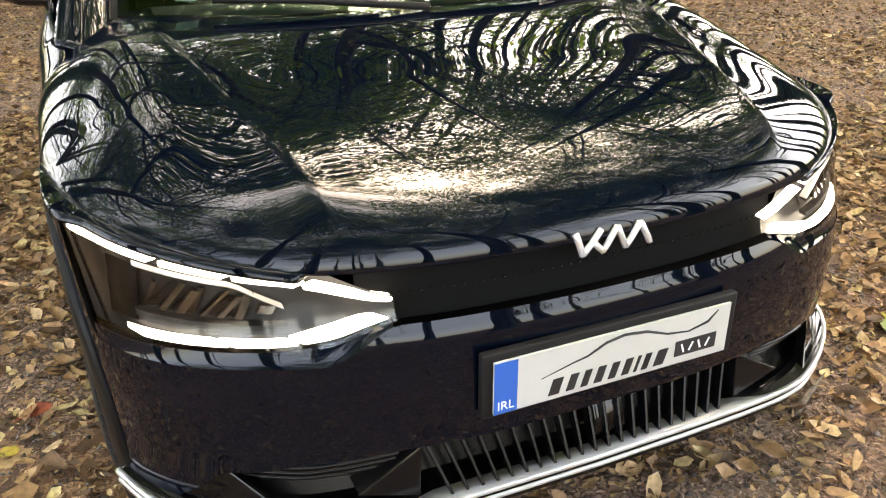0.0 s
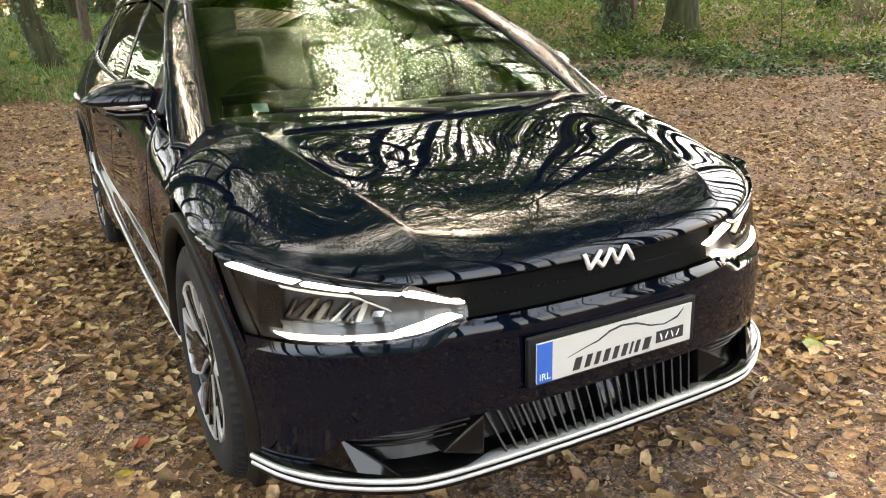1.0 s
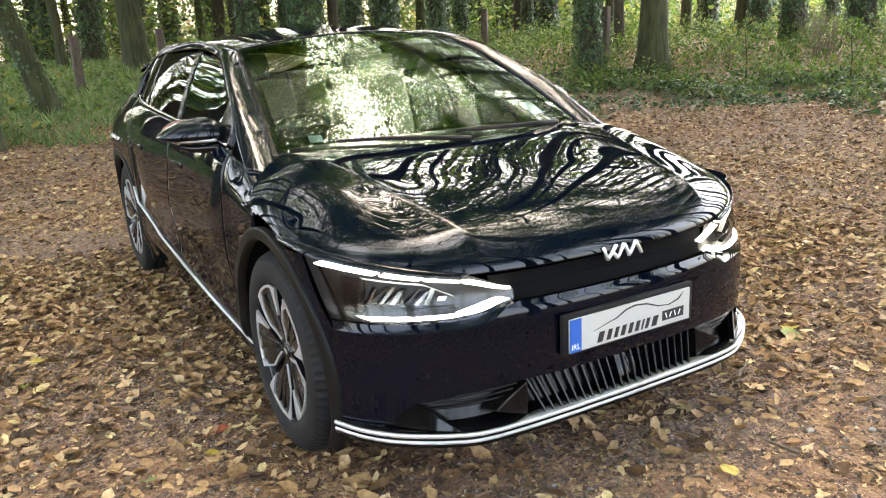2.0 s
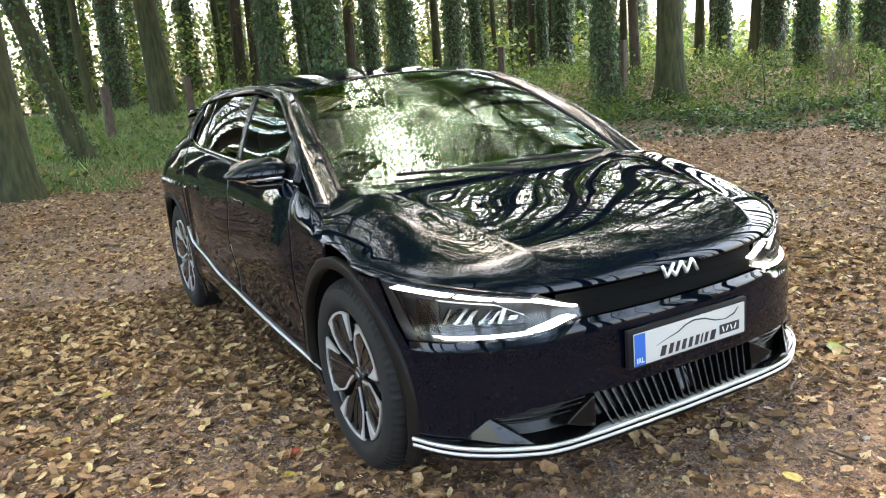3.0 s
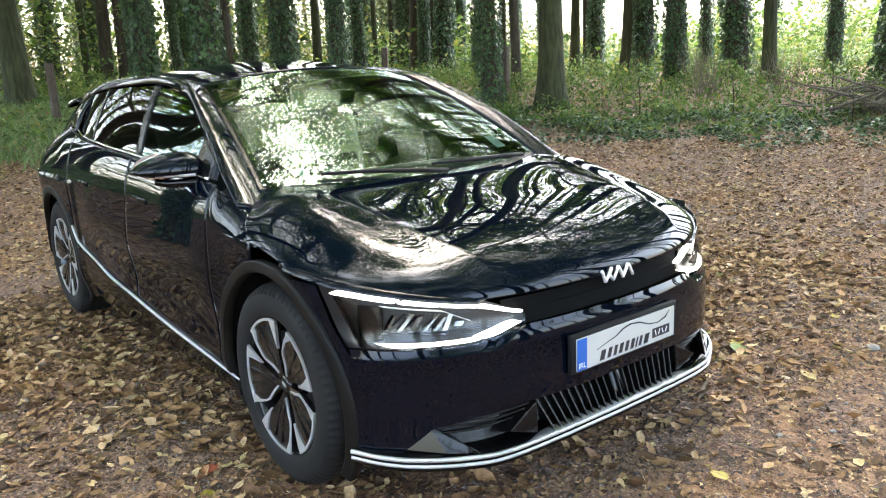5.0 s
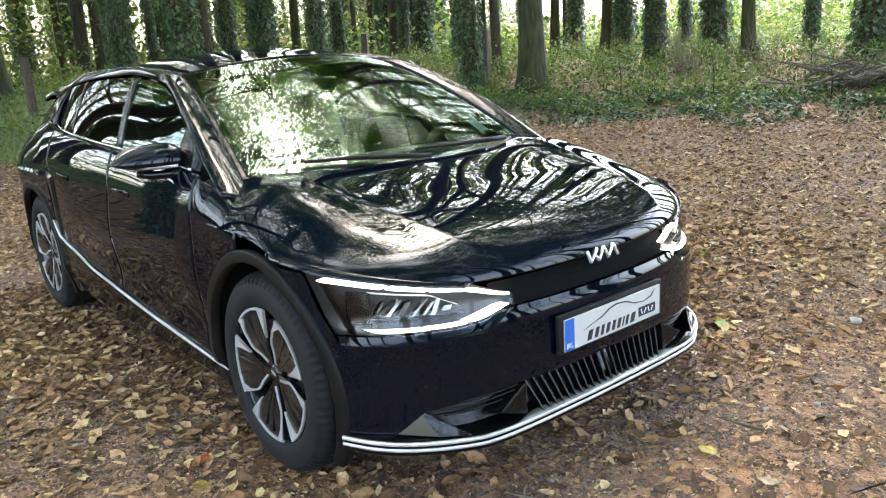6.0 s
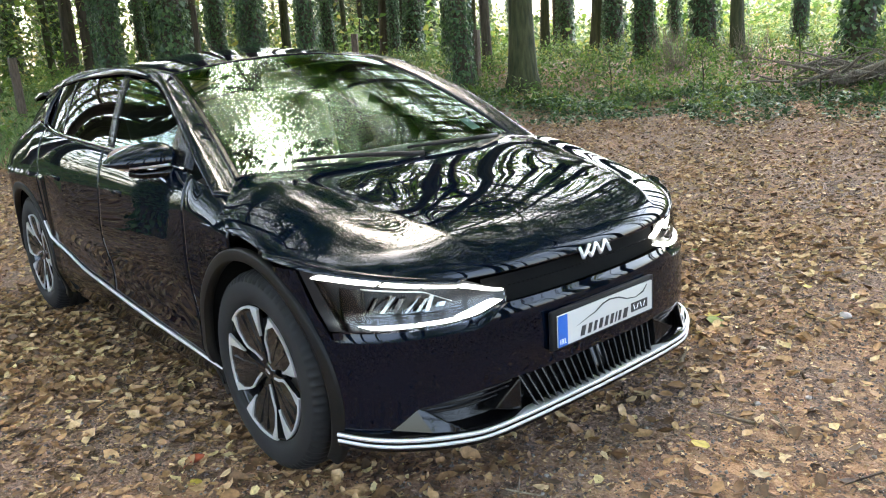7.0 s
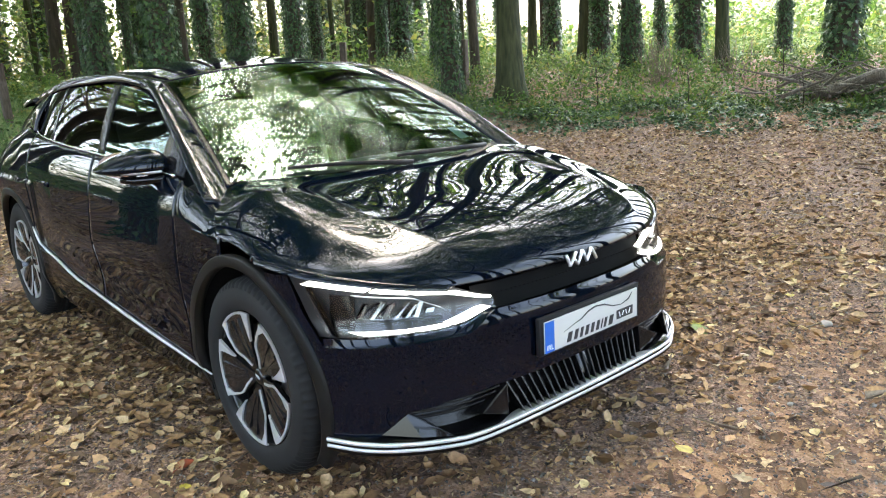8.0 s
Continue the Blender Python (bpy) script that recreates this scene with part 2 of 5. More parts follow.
def patch_bm(surface, nu, nv, cuts=(), lip=0.012, mirror=False, hub=(0, 2.3, 0.6), joined=None):
    """A panel: surface(U, V) gives x, y, z; wheel arches cut from its side; its edge turned in by lip."""
    U, V = np.meshgrid(np.linspace(0, 1, nu), np.linspace(0, 1, nv), indexing="ij")
    X, Y, Z = [np.array(a, float) * np.ones_like(U) for a in surface(U, V)]
    P = np.stack([X, Y, Z], -1).reshape(-1, 3)
    inside = np.zeros(len(P), bool)
    for yc, zc, r in cuts:
        d = np.hypot(P[:, 1] - yc, P[:, 2] - zc)
        inside |= d < r
    faces = [f for f in grid_faces(nu, nv) if not all(inside[i] for i in f)]
    for yc, zc, r in cuts:
        dy, dz = P[:, 1] - yc, P[:, 2] - zc
        d = np.hypot(dy, dz)
        k = np.where(d < r, r / np.maximum(d, 1e-6), 1.0)
        P[:, 1], P[:, 2] = yc + dy * k, zc + dz * k
    if mirror:
        P[:, 0] *= -1
    bm = joined or bmesh.new()
    vs = [bm.verts.new(p) for p in P]
    made = []
    for f in faces:
        try:
            made.append(bm.faces.new([vs[i] for i in f]))
        except ValueError:
            pass
    bm.normal_update()
    turn = sum((f.calc_center_median() - Vector(hub)).dot(f.normal) * f.calc_area() for f in made)
    if turn < 0:
        bmesh.ops.reverse_faces(bm, faces=made)
    for v in [v for v in vs if not v.link_faces]:
        bm.verts.remove(v)
    bm.normal_update()
    if lip:
        edges = [e for e in bm.edges if len(e.link_faces) == 1]
        normal = {v: v.normal.copy() for e in edges for v in e.verts}
        out = bmesh.ops.extrude_edge_only(bm, edges=edges)
        for v in [g for g in out["geom"] if isinstance(g, bmesh.types.BMVert)]:
            near = min((w for e in v.link_edges for w in e.verts if w in normal), key=lambda w: (w.co - v.co).length)
            v.co -= normal[near] * lip
        bm.normal_update()
    return bm


def panel(name, surface, nu, nv, mat, parent, label="", **more):
    return part(name, patch_bm(surface, nu, nv, **more), mat, parent, label)


def box_bm(size, at=(0, 0, 0), turn=None, bevel=0.0, bm=None):
    bm = bm or bmesh.new()
    m = Matrix.Translation(at) @ (turn or Matrix()) @ Matrix.Diagonal((*size, 1))
    vs = bmesh.ops.create_cube(bm, size=1, matrix=m)["verts"]
    if bevel:
        es = list({e for v in vs for e in v.link_edges})
        bmesh.ops.bevel(bm, geom=es, offset=bevel, segments=2, affect="EDGES", profile=0.6)
    return bm


def tube_bm(points, radii, sides=8, bm=None, cap=True):
    """A round tube along points."""
    bm = bm or bmesh.new()
    pts = [Vector(p) for p in points]
    if not hasattr(radii, "__len__"):
        radii = [radii] * len(pts)
    side = None
    rings = []
    for i, p in enumerate(pts):
        d = (pts[min(i + 1, len(pts) - 1)] - pts[max(i - 1, 0)]).normalized()
        if side is None:
            side = d.orthogonal().normalized()
        side = (side - d * side.dot(d)).normalized()
        up = d.cross(side)
        rings.append([bm.verts.new(p + (side * math.cos(a) + up * math.sin(a)) * radii[i]) for a in [2 * math.pi * k / sides for k in range(sides)]])
    for a, b in zip(rings, rings[1:]):
        for k in range(sides):
            bm.faces.new((a[k], a[(k + 1) % sides], b[(k + 1) % sides], b[k]))
    if cap:
        bm.faces.new(rings[0][::-1])
        bm.faces.new(rings[-1])
    return bm


def sweep_bm(points, section, bm=None):
    """A flat section of (out, up) offsets swept along points; out lies level, square to the way."""
    bm = bm or bmesh.new()
    pts = [Vector(p) for p in points]
    rings = []
    for i, p in enumerate(pts):
        d = (pts[min(i + 1, len(pts) - 1)] - pts[max(i - 1, 0)])
        d.z = 0
        d.normalize()
        out = Vector((d.y, -d.x, 0))
        rings.append([bm.verts.new(p + out * o + Vector((0, 0, u))) for o, u in section])
    n = len(section)
    for a, b in zip(rings, rings[1:]):
        for k in range(n):
            bm.faces.new((a[k], a[(k + 1) % n], b[(k + 1) % n], b[k]))
    bm.faces.new(rings[0][::-1])
    bm.faces.new(rings[-1])
    bmesh.ops.recalc_face_normals(bm, faces=bm.faces)
    return bm


def table(x, xs, ys):
    """Smooth interpolation through a short table."""
    xs, ys = np.asarray(xs, float), np.asarray(ys, float)
    x = np.clip(np.asarray(x, float), xs[0], xs[-1])
    d = np.diff(ys) / np.diff(xs)
    m = np.concatenate([[d[0]], np.where(d[:-1] * d[1:] > 0, 2 * d[:-1] * d[1:] / (d[:-1] + d[1:] + 1e-12), 0), [d[-1]]])
    i = np.clip(np.searchsorted(xs, x) - 1, 0, len(xs) - 2)
    h = xs[i + 1] - xs[i]
    t = (x - xs[i]) / h
    return ((1 + 2 * t) * (1 - t) ** 2 * ys[i] + t * (1 - t) ** 2 * h * m[i] + t * t * (3 - 2 * t) * ys[i + 1] + t * t * (t - 1) * h * m[i + 1])


def step(a, b, x):
    t = np.clip((np.asarray(x, float) - a) / (b - a), 0, 1)
    return t * t * (3 - 2 * t)


# ---------------------------------------------------------------- ground
def ground_z(x, y):
    r = np.hypot(x, np.asarray(y) - 1)
    z = 0.11 * np.clip(r - 7, 0, 9) + 0.004 * np.clip(r - 16, 0, 60)
    z = z + 0.10 * step(9, 13, r) * np.sin(0.7 * x + 1) * np.cos(0.6 * y)
    return z + 0.012 * np.sin(2.3 * x + 0.7 * y) * np.sin(1.9 * y - 0.4 * x) * step(2.5, 5, r)


def build_ground():
    ring = np.concatenate([np.linspace(0, 14, 70), np.geomspace(14.5, 420, 36)])
    turn = np.linspace(0, 2 * np.pi, 97)[:-1]
    verts = [(0, 1, 0)]
    for r in ring[1:]:
        x, y = r * np.cos(turn), 1 + r * np.sin(turn)
        verts += list(zip(x, y, ground_z(x, y)))
    n = len(turn)
    faces = [(0, 1 + k, 1 + (k + 1) % n) for k in range(n)]
    for i in range(len(ring) - 2):
        a, b = 1 + i * n, 1 + (i + 1) * n
        faces += [(a + k, b + k, b + (k + 1) % n, a + (k + 1) % n) for k in range(n)]
    tagged(put_mesh("ground", verts, faces, GROUND), "damp brown woodland track of grit and leaf mould", "ground", kind="structure")


build_ground()


# ---------------------------------------------------------------- the car's shape
# x across (the right-hand side of the car is at -x), y back from the nose, z up
HALF, NOSE, LONG = 0.935, 0.75, 4.69
WHEEL_R, HUB_Z, AXLE_F, AXLE_R = 0.372, 0.368, 0.848, 3.745


def half_width(y):
    """Half the width of the plan outline at y back from the nose."""
    y = np.asarray(y, float)
    t = np.clip(y / NOSE, 0, 1)
    front = (1 - (1 - t) ** 3.4) ** (1 / 2.4)
    s = np.clip((y - 3.85) / (LONG - 3.85), 0, 1)
    rear = (1 - s ** 2.6) ** (1 / 2.4)
    return HALF * np.minimum(front, 1) * np.maximum(rear, 1e-4)


def outline_y(x):
    """How far back the plan outline lies at x."""
    r = np.clip(np.abs(x) / HALF, 0, 1)
    return NOSE * (1 - (1 - r ** 2.4) ** (1 / 3.4))


def nose_back(z):
    """How far the nose leans back at height z."""
    return table(z, (0.18, 0.27, 0.37, 0.42, 0.50, 0.60, 0.625, 0.66, 0.69, 0.72, 0.80), (0.070, 0.058, 0.052, 0.047, 0.045, 0.051, 0.055, 0.070, 0.080, 0.085, 0.10))


def rim_z(x):
    """Height of the bonnet's edge over the lamps."""
    return 0.715 + 0.113 * (np.abs(x) / 0.91) ** 2.1


def crease_x(y):
    return 0.435 + 0.245 * (np.clip(y - 0.06, 0, 2) / 1.1) ** 0.8


def crown_z(r):
    """Height of the hull's middle, r behind the nose."""
    low = 0.715 + 0.310 * (np.clip(r, 0, 1.2) / 1.2) ** 0.34
    return low


def crown_side(y):
    """The same for the sides, rising under the glasshouse."""
    return crown_z(y) + table(y, (1.06, 1.2, 1.32, 1.8, 3.0, 3.5, 3.75, 4.08, 4.4, 4.69), (0, 0.055, 0.150, 0.20, 0.27, 0.272, 0.235, 0.140, 0.075, 0.03))


def side_low(y):
    return table(y, (0.9, 1.1, 1.3, 1.8, 3.2, 3.9, 4.69), (0.825, 0.86, 0.885, 0.89, 0.90, 0.885, 0.81))


def hull_z(x, y):
    """Height of the bonnet at x, y."""
    a = np.abs(x)
    r = y - (outline_y(a) + nose_back(rim_z(a))) * (1 - step(0.62, 1.02, y))
    zr = rim_z(a)
    z = zr + (np.maximum(crown_z(r), zr) - zr) * np.sqrt(np.clip(1 - (a / 0.945) ** 7, 0, 1))
    d = a - crease_x(y)
    fade = step(0.02, 0.12, r) * (1 - 0.6 * step(0.7, 1.15, y))
    z = z + 0.016 * fade * np.exp(-np.sqrt(d * d + 0.00002) / 0.075)
    z = z - 0.003 * step(0.05, 0.3, r) * np.exp(-((a - 0.22) / 0.16) ** 2) * (1 - step(0.8, 1.15, y))
    z = z + 0.030 * np.exp(-((a - 0.74) / 0.14) ** 2) * step(0.36, 0.70, y) * (1 - 0.55 * step(0.95, 1.17, y))
    return z


def side_x(y, z):
    """Half the width of the body's side at y, z."""
    w = half_width(y)
    zr = side_low(y)
    top = crown_side(y)
    k = np.clip((z - zr) / np.maximum(top - zr, 0.05), 0, 0.995)
    x = w * (1 - k ** 2) ** (1 / (7.0 - 1.0 * step(1.15, 1.4, y)))
    door = step(1.15, 1.5, y) * (1 - step(2.9, 3.35, y))
    x = x - 0.020 * door * np.exp(-((z - 0.46 - 0.05 * (y - 1.3)) / 0.13) ** 2) + 0.026 * door * np.exp(-((z - 0.70) / 0.19) ** 2)
    x = x - 0.014 * np.exp(-((y - 2.25) / 0.65) ** 2) * step(0.5, 0.8, z)
    x = x + 0.012 * np.exp(-((y - 3.75) / 0.5) ** 2 - ((z - 0.88) / 0.12) ** 2)
    x = x + 0.010 * (step(0.40, 0.36, np.abs(y - AXLE_R) - 0.12)) * (z < 0.9)
    return x - 0.05 * step(0.38, 0.18, z)


def corner_x(y, z):
    """The front corner's half width: the nose outline shifted back with height."""
    return half_width(y - nose_back(z) * (1 - step(0.3, 0.75, y))) - 0.012 * step(0.35, 0.2, z)


def sill_z(y):
    return 0.288 + 0.088 * (np.asarray(y) - 1.185) + 0.05 * step(2.7, 3.3, y)


def belt_z(y):
    return table(y, (1.2, 1.4, 2.2, 3.1, 3.5), (1.040, 1.058, 1.095, 1.143, 1.19))


def rail_z(y):
    """Height of the upper edge of the side windows."""
    return table(y, (1.14, 1.40, 1.62, 2.07, 2.5, 3.0, 3.3, 3.6, 4.05), (0.985, 1.128, 1.235, 1.392, 1.428, 1.416, 1.390, 1.357, 1.305))


def glass_x(y, z):
    """Half the width at the side windows' plane."""
    b = belt_z(np.clip(y, 1.2, 3.5))
    x0 = side_x(np.clip(y, 1.25, 3.4), b) - 0.006
    return x0 - 0.585 * (z - b) + 0.012 * np.sin(np.clip((z - b) / 0.35, 0, 1) * np.pi) - 0.16 * np.clip(y - 3.2, 0, 1.5) ** 1.5


def screen(u, v):
    """The windscreen: u across, v up."""
    s = 2 * u - 1
    half = 0.750 + (0.592 - 0.750) * v
    y = (1.215 + (2.066 - 1.215) * v) - (0.143 - 0.038 * v) * (1 - s * s)
    z = (1.026 + (1.417 - 1.026) * v) + (-0.022 + 0.078 * v) * (1 - s * s) + 0.030 * np.sin(np.pi * v)
    return s * half, y, z


def roof(u, v):
    """The roof: u across, v back."""
    s = 2 * u - 1
    y0 = 2.066 - 0.105 * (1 - s * s)
    y = y0 + (4.12 - y0) * v
    half = table(y, (1.95, 2.06, 2.5, 3.0, 3.5, 4.12), (0.592, 0.592, 0.600, 0.594, 0.578, 0.545))
    mid = table(y, (1.95, 2.2, 2.55, 3.0, 3.5, 4.12), (1.473, 1.508, 1.527, 1.518, 1.476, 1.388))
    return s * half, y, mid - (0.078 - 0.012 * v) * s * s


def rail_top(t):
    """Outer edge of screen and roof along the right-hand side, t from 0 at the bonnet to 1 at the spoiler."""
    t = np.asarray(t, float)
    k = np.clip(t / 0.4, 0, 1) * 1.16 - 0.16
    x1, y1, z1 = screen(np.ones_like(t), k)
    q = np.clip((t - 0.4) / 0.6, 0, 1)
    x2, y2, z2 = roof(np.ones_like(t), q)
    f = t > 0.4
    return np.where(f, x2, x1), np.where(f, y2, y1), np.where(f, z2, z1)


def pillar(u, v):
    """The roof rail with the front pillar: u along, v from the windows' upper edge to the roof."""
    xt, yt, zt = rail_top(u)
    yl = table(u, (0, 0.4, 1.0), (1.14, 2.08, 4.05))
    zl = rail_z(yl)
    xl = np.where(yl < 1.35, 0, glass_x(yl, zl) + 0.004)
    xl = np.where(yl < 1.35, glass_x(1.35, rail_z(1.35)) + 0.004 + 0.16 * (1.35 - yl), xl)
    bulge = 0.036 * np.sin(np.pi * v) * (0.4 + 0.6 * step(0, 0.2, u))
    return xl + (xt - xl) * v + bulge * 0.8, yl + (yt - yl) * v, zl + (zt - zl) * v + bulge * 0.8


def lathe_bm(profile, turns=64, squeeze=None, bm=None, closed=False):
    """A profile of (along x, radius) turned round the x axis."""
    bm = bm or bmesh.new()
    rings = []
    for i in range(turns):
        a = 2 * math.pi * i / turns
        ring = []
        for j, (x, r) in enumerate(profile):
            rr = r * (squeeze(i, j) if squeeze else 1)
            ring.append(bm.verts.new((x, rr * math.cos(a), rr * math.sin(a))))
        rings.append(ring)
    for i in range(turns):
        a, b = rings[i], rings[(i + 1) % turns]
        for j in range(len(profile) - 1):
            bm.faces.new((a[j], a[j + 1], b[j + 1], b[j]))
    bmesh.ops.recalc_face_normals(bm, faces=bm.faces)
    return bm


def polar_prism(points, front, back, bm=None):
    """A plate outlined by (radius, degrees) points across the wheel, from x = front to x = back."""
    bm = bm or bmesh.new()
    pos = [(r * math.sin(radians(a)), r * math.cos(radians(a))) for r, a in points]
    inner = [bm.verts.new((front(r) if callable(front) else front, y, z)) for (y, z), (r, a) in zip(pos, points)]
    outer = [bm.verts.new((back(r) if callable(back) else back, y, z)) for (y, z), (r, a) in zip(pos, points)]
    n = len(pos)
    bm.faces.new(inner)
    bm.faces.new(outer[::-1])
    for i in range(n):
        bm.faces.new((inner[i], outer[i], outer[(i + 1) % n], inner[(i + 1) % n]))
    bmesh.ops.recalc_face_normals(bm, faces=bm.faces)
    return bm


car = thing("car", "glossy blue-black crossover car with lit headlights on a leafy track", "car")


# ---- wheels
def face_x(r):
    return -0.096 + 0.012 * math.cos(min(r / 0.24, 1) * math.pi)


def build_wheel(parent):
    wheel = part("wheel", lathe_bm([(0.10, 0.244), (-0.02, 0.234), (-0.09, 0.244), (-0.097, 0.254), (-0.090, 0.257)], 72), RIMBLACK, parent, "black and silver alloy wheel with a road tyre")
    R = WHEEL_R
    side = [(0.117, 0.252), (0.132, 0.29), (0.126, 0.335), (0.112, 0.358), (0.084, R - 0.003), (0.056, R), (0.050, R - 0.007), (0.042, R - 0.007), (0.036, R),
            (0.004, R), (0.002, R - 0.007), (-0.004, R - 0.007), (-0.006, R), (-0.032, R), (-0.036, R - 0.007), (-0.042, R - 0.007), (-0.046, R), (-0.072, R - 0.003),
            (-0.098, 0.357), (-0.104, 0.350), (-0.110, 0.338), (-0.1115, 0.334), (-0.117, 0.315), (-0.118, 0.292), (-0.115, 0.272), (-0.110, 0.264), (-0.107, 0.259), (-0.095, 0.253)]
    part("tyre", lathe_bm(side, 216, lambda i, j: 0.962 if i % 3 == 0 and (2 <= j <= 4 or 17 <= j <= 19) else 1.0), RUBBER, wheel, "black rubber tyre with a grooved tread")
    face = 0.250
    for k in range(5):
        a = 72 * k
        # a black blade with a sunk groove, edged by a silver line, a rim arc and a tooth
        bm = polar_prism([(0.035, a + 12), (0.09, a + 11), (0.132, a + 12), (0.20, a + 4), (0.244, a + 1), (0.244, a - 13), (0.244, a - 27), (0.244, a - 40), (0.244, a - 53), (0.16, a - 49), (0.09, a - 44), (0.035, a - 44)],
                         lambda r: face_x(r) + 0.002, lambda r: face_x(r) + 0.02)
        bmesh.ops.triangulate(bm, faces=[f for f in bm.faces if len(f.verts) > 4])
        part("spoke", bm, RIMBLACK, wheel, smooth=False)
        bm = bmesh.new()
        line = [(1.0, 0), (0.8, -4), (0.6, -9.0), (0.52, -10.5), (0.35, -4), (0.19, 5), (0.20, 13), (0.36, 1), (0.53, -7), (0.62, -6.4), (0.80, -1.2), (0.92, 5.5), (1.0, 7)]
        arc = [(1.0, -1 + 6 * j) for j in range(10)] + [(0.965, 53 - 6 * j) for j in range(10)]
        tooth = [(0.99, 41), (0.99, 53), (0.92, 53), (0.57, 50.5), (0.80, 46), (0.93, 43)]
        for shape, lift in ((line, 0.003), (arc, 0.0036), (tooth, 0.0042)):
            polar_prism([(face * r, a - b) for r, b in shape], lambda r: face_x(r) - lift, lambda r: face_x(r) + 0.006, bm)
        bmesh.ops.triangulate(bm, faces=[f for f in bm.faces if len(f.verts) > 4])
        part("spoke_face", bm, SILVER, wheel, "machined silver spoke facing", False)
        for b, w in ((17, 2.2), (31, 2.6)):
            bm = polar_prism([(0.075, a - b - 2 * w), (0.225, a - b - 0.7 * w), (0.225, a - b + 0.7 * w), (0.075, a - b + 2 * w)], lambda r: face_x(r) - 0.004, lambda r: face_x(r) + 0.012)
            part("rib", bm, RIMBLACK, wheel, smooth=False)
        part("bolt", lathe_bm([(-0.094, 0.0), (-0.094, 0.007), (-0.080, 0.0085)], 6), STEEL, wheel, smooth=False).matrix_basis = pose(0.012, 0.052 * math.sin(radians(a - 24)), 0.052 * math.cos(radians(a - 24)))
    part("hub_cap", lathe_bm([(-0.085, 0.0), (-0.0865, 0.016), (-0.085, 0.028), (-0.078, 0.033), (-0.05, 0.035)], 32), RIMBLACK, wheel)
    part("hub_badge", polar_prism([(0.014, 95), (0.016, 75), (0.006, 10), (0.016, -75), (0.014, -95), (0.004, 180)], -0.088, -0.08), BADGE, wheel, smooth=False)
    part("brake_disc", lathe_bm([(-0.02, 0.06), (-0.02, 0.165), (-0.002, 0.165), (-0.002, 0.06)], 48), STEEL, wheel)
    bm = polar_prism([(0.10, 60), (0.195, 55), (0.20, 80), (0.195, 105), (0.10, 100)], -0.045, 0.02)
    part("brake_caliper", bm, STEEL, wheel, smooth=False)
    part("wheel_back", lathe_bm([(0.02, 0.225), (0.02, 0.03), (0.0, 0.0)], 40), VOID, wheel)
    return wheel


def copy_part(ob, parent, m):
    made = copy_thing(ob, m)
    made.parent = parent
    return made


wheel = build_wheel(car)
wheel.matrix_basis = pose(-0.812, AXLE_F, HUB_Z, 24)
copy_part(wheel, car, pose(-0.812, AXLE_R, HUB_Z, 47))
copy_part(wheel, car, pose(0.812, AXLE_F, HUB_Z, 11, 0, 180))
copy_part(wheel, car, pose(0.812, AXLE_R, HUB_Z, 66, 0, 180))
for side in (-1, 1):
    for yc in (AXLE_F, AXLE_R):
        bm = lathe_bm([(side * 0.90, 0.425), (side * 0.55, 0.425), (side * 0.55, 0.0)], 48)
        bmesh.ops.translate(bm, verts=bm.verts, vec=(0, yc, HUB_Z))
        bmesh.ops.delete(bm, geom=[v for v in bm.verts if v.co.z < 0.18], context="VERTS")
        part("wheel_housing", bm, VOID, car)
        # arch trim
        a = np.linspace(radians(-28), radians(208), 72)
        rows = []
        for k, (r, out) in enumerate(((0.418, -0.030), (0.418, 0.006), (0.424, 0.006), (0.455, 0.007), (0.461, 0.004), (0.461, -0.02))):
            y, z = yc + r * np.cos(a), HUB_Z + r * np.sin(a)
            x = np.where(y < 0.95, corner_x(y, z), side_x(y, np.minimum(z, 0.82))) + out
            rows.append(np.stack([side * x, y, z], -1))
        n = len(a)
        verts = np.concatenate(rows)
        faces = [(i * n + j, i * n + j + 1, (i + 1) * n + j + 1, (i + 1) * n + j) for i in range(len(rows) - 1) for j in range(n - 1)]
        if side > 0:
            faces = [f[::-1] for f in faces]
        put_mesh("wheel_arch_trim", verts, faces, CLAD, car)


# ---- bonnet
def bonnet(u, v):
    e = 2 * u - 1
    x = 0.9345 * np.sign(e) * (1 - (1 - np.abs(e)) ** 1.35)
    a = np.abs(x)
    y0 = outline_y(a) + nose_back(rim_z(a)) * (1 - step(0.86, 0.935, a)) + 0.002
    y1 = np.where(a < 0.75, 1.222 - 0.143 * (1 - (a / 0.75) ** 2), 1.222 - 0.253 * np.clip((a - 0.78) / 0.155, 0, 1) ** 1.3)
    y = y0 + (y1 - y0) * v ** 1.6
    return x, y, hull_z(x, y)


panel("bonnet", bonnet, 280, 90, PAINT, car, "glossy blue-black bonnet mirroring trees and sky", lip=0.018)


# ---- front bumper
def bumper_low(a):
    return np.interp(a, (0, 0.44, 0.72, 0.80, 0.95), (0.412, 0.405, 0.366, 0.283, 0.275))


def bumper_top(a):
    return 0.656 - 0.060 * step(0.40, 0.54, a) - 0.006 * step(0.6, 0.88, a)


def bumper(u, v):
    e = 2 * u - 1
    yy = 0.345 * np.abs(e) ** 2.5
    x = half_width(yy) * np.sign(e)
    a = np.abs(x)
    z = bumper_low(a) + (bumper_top(a) - bumper_low(a)) * v
    return x, yy + nose_back(z), z


def bumper_corner(u, v):
    low = 0.277
    high = np.minimum(0.590 + 0.216 * (u / 0.35) ** 1.2, 0.806)
    z = low + (high - low) * v
    yy = 0.345 + (0.62 - 0.345) * u
    return half_width(yy) - 0.012 * step(0.35, 0.2, z), yy + nose_back(z) * (1 - step(0.345, 0.75, yy)), z


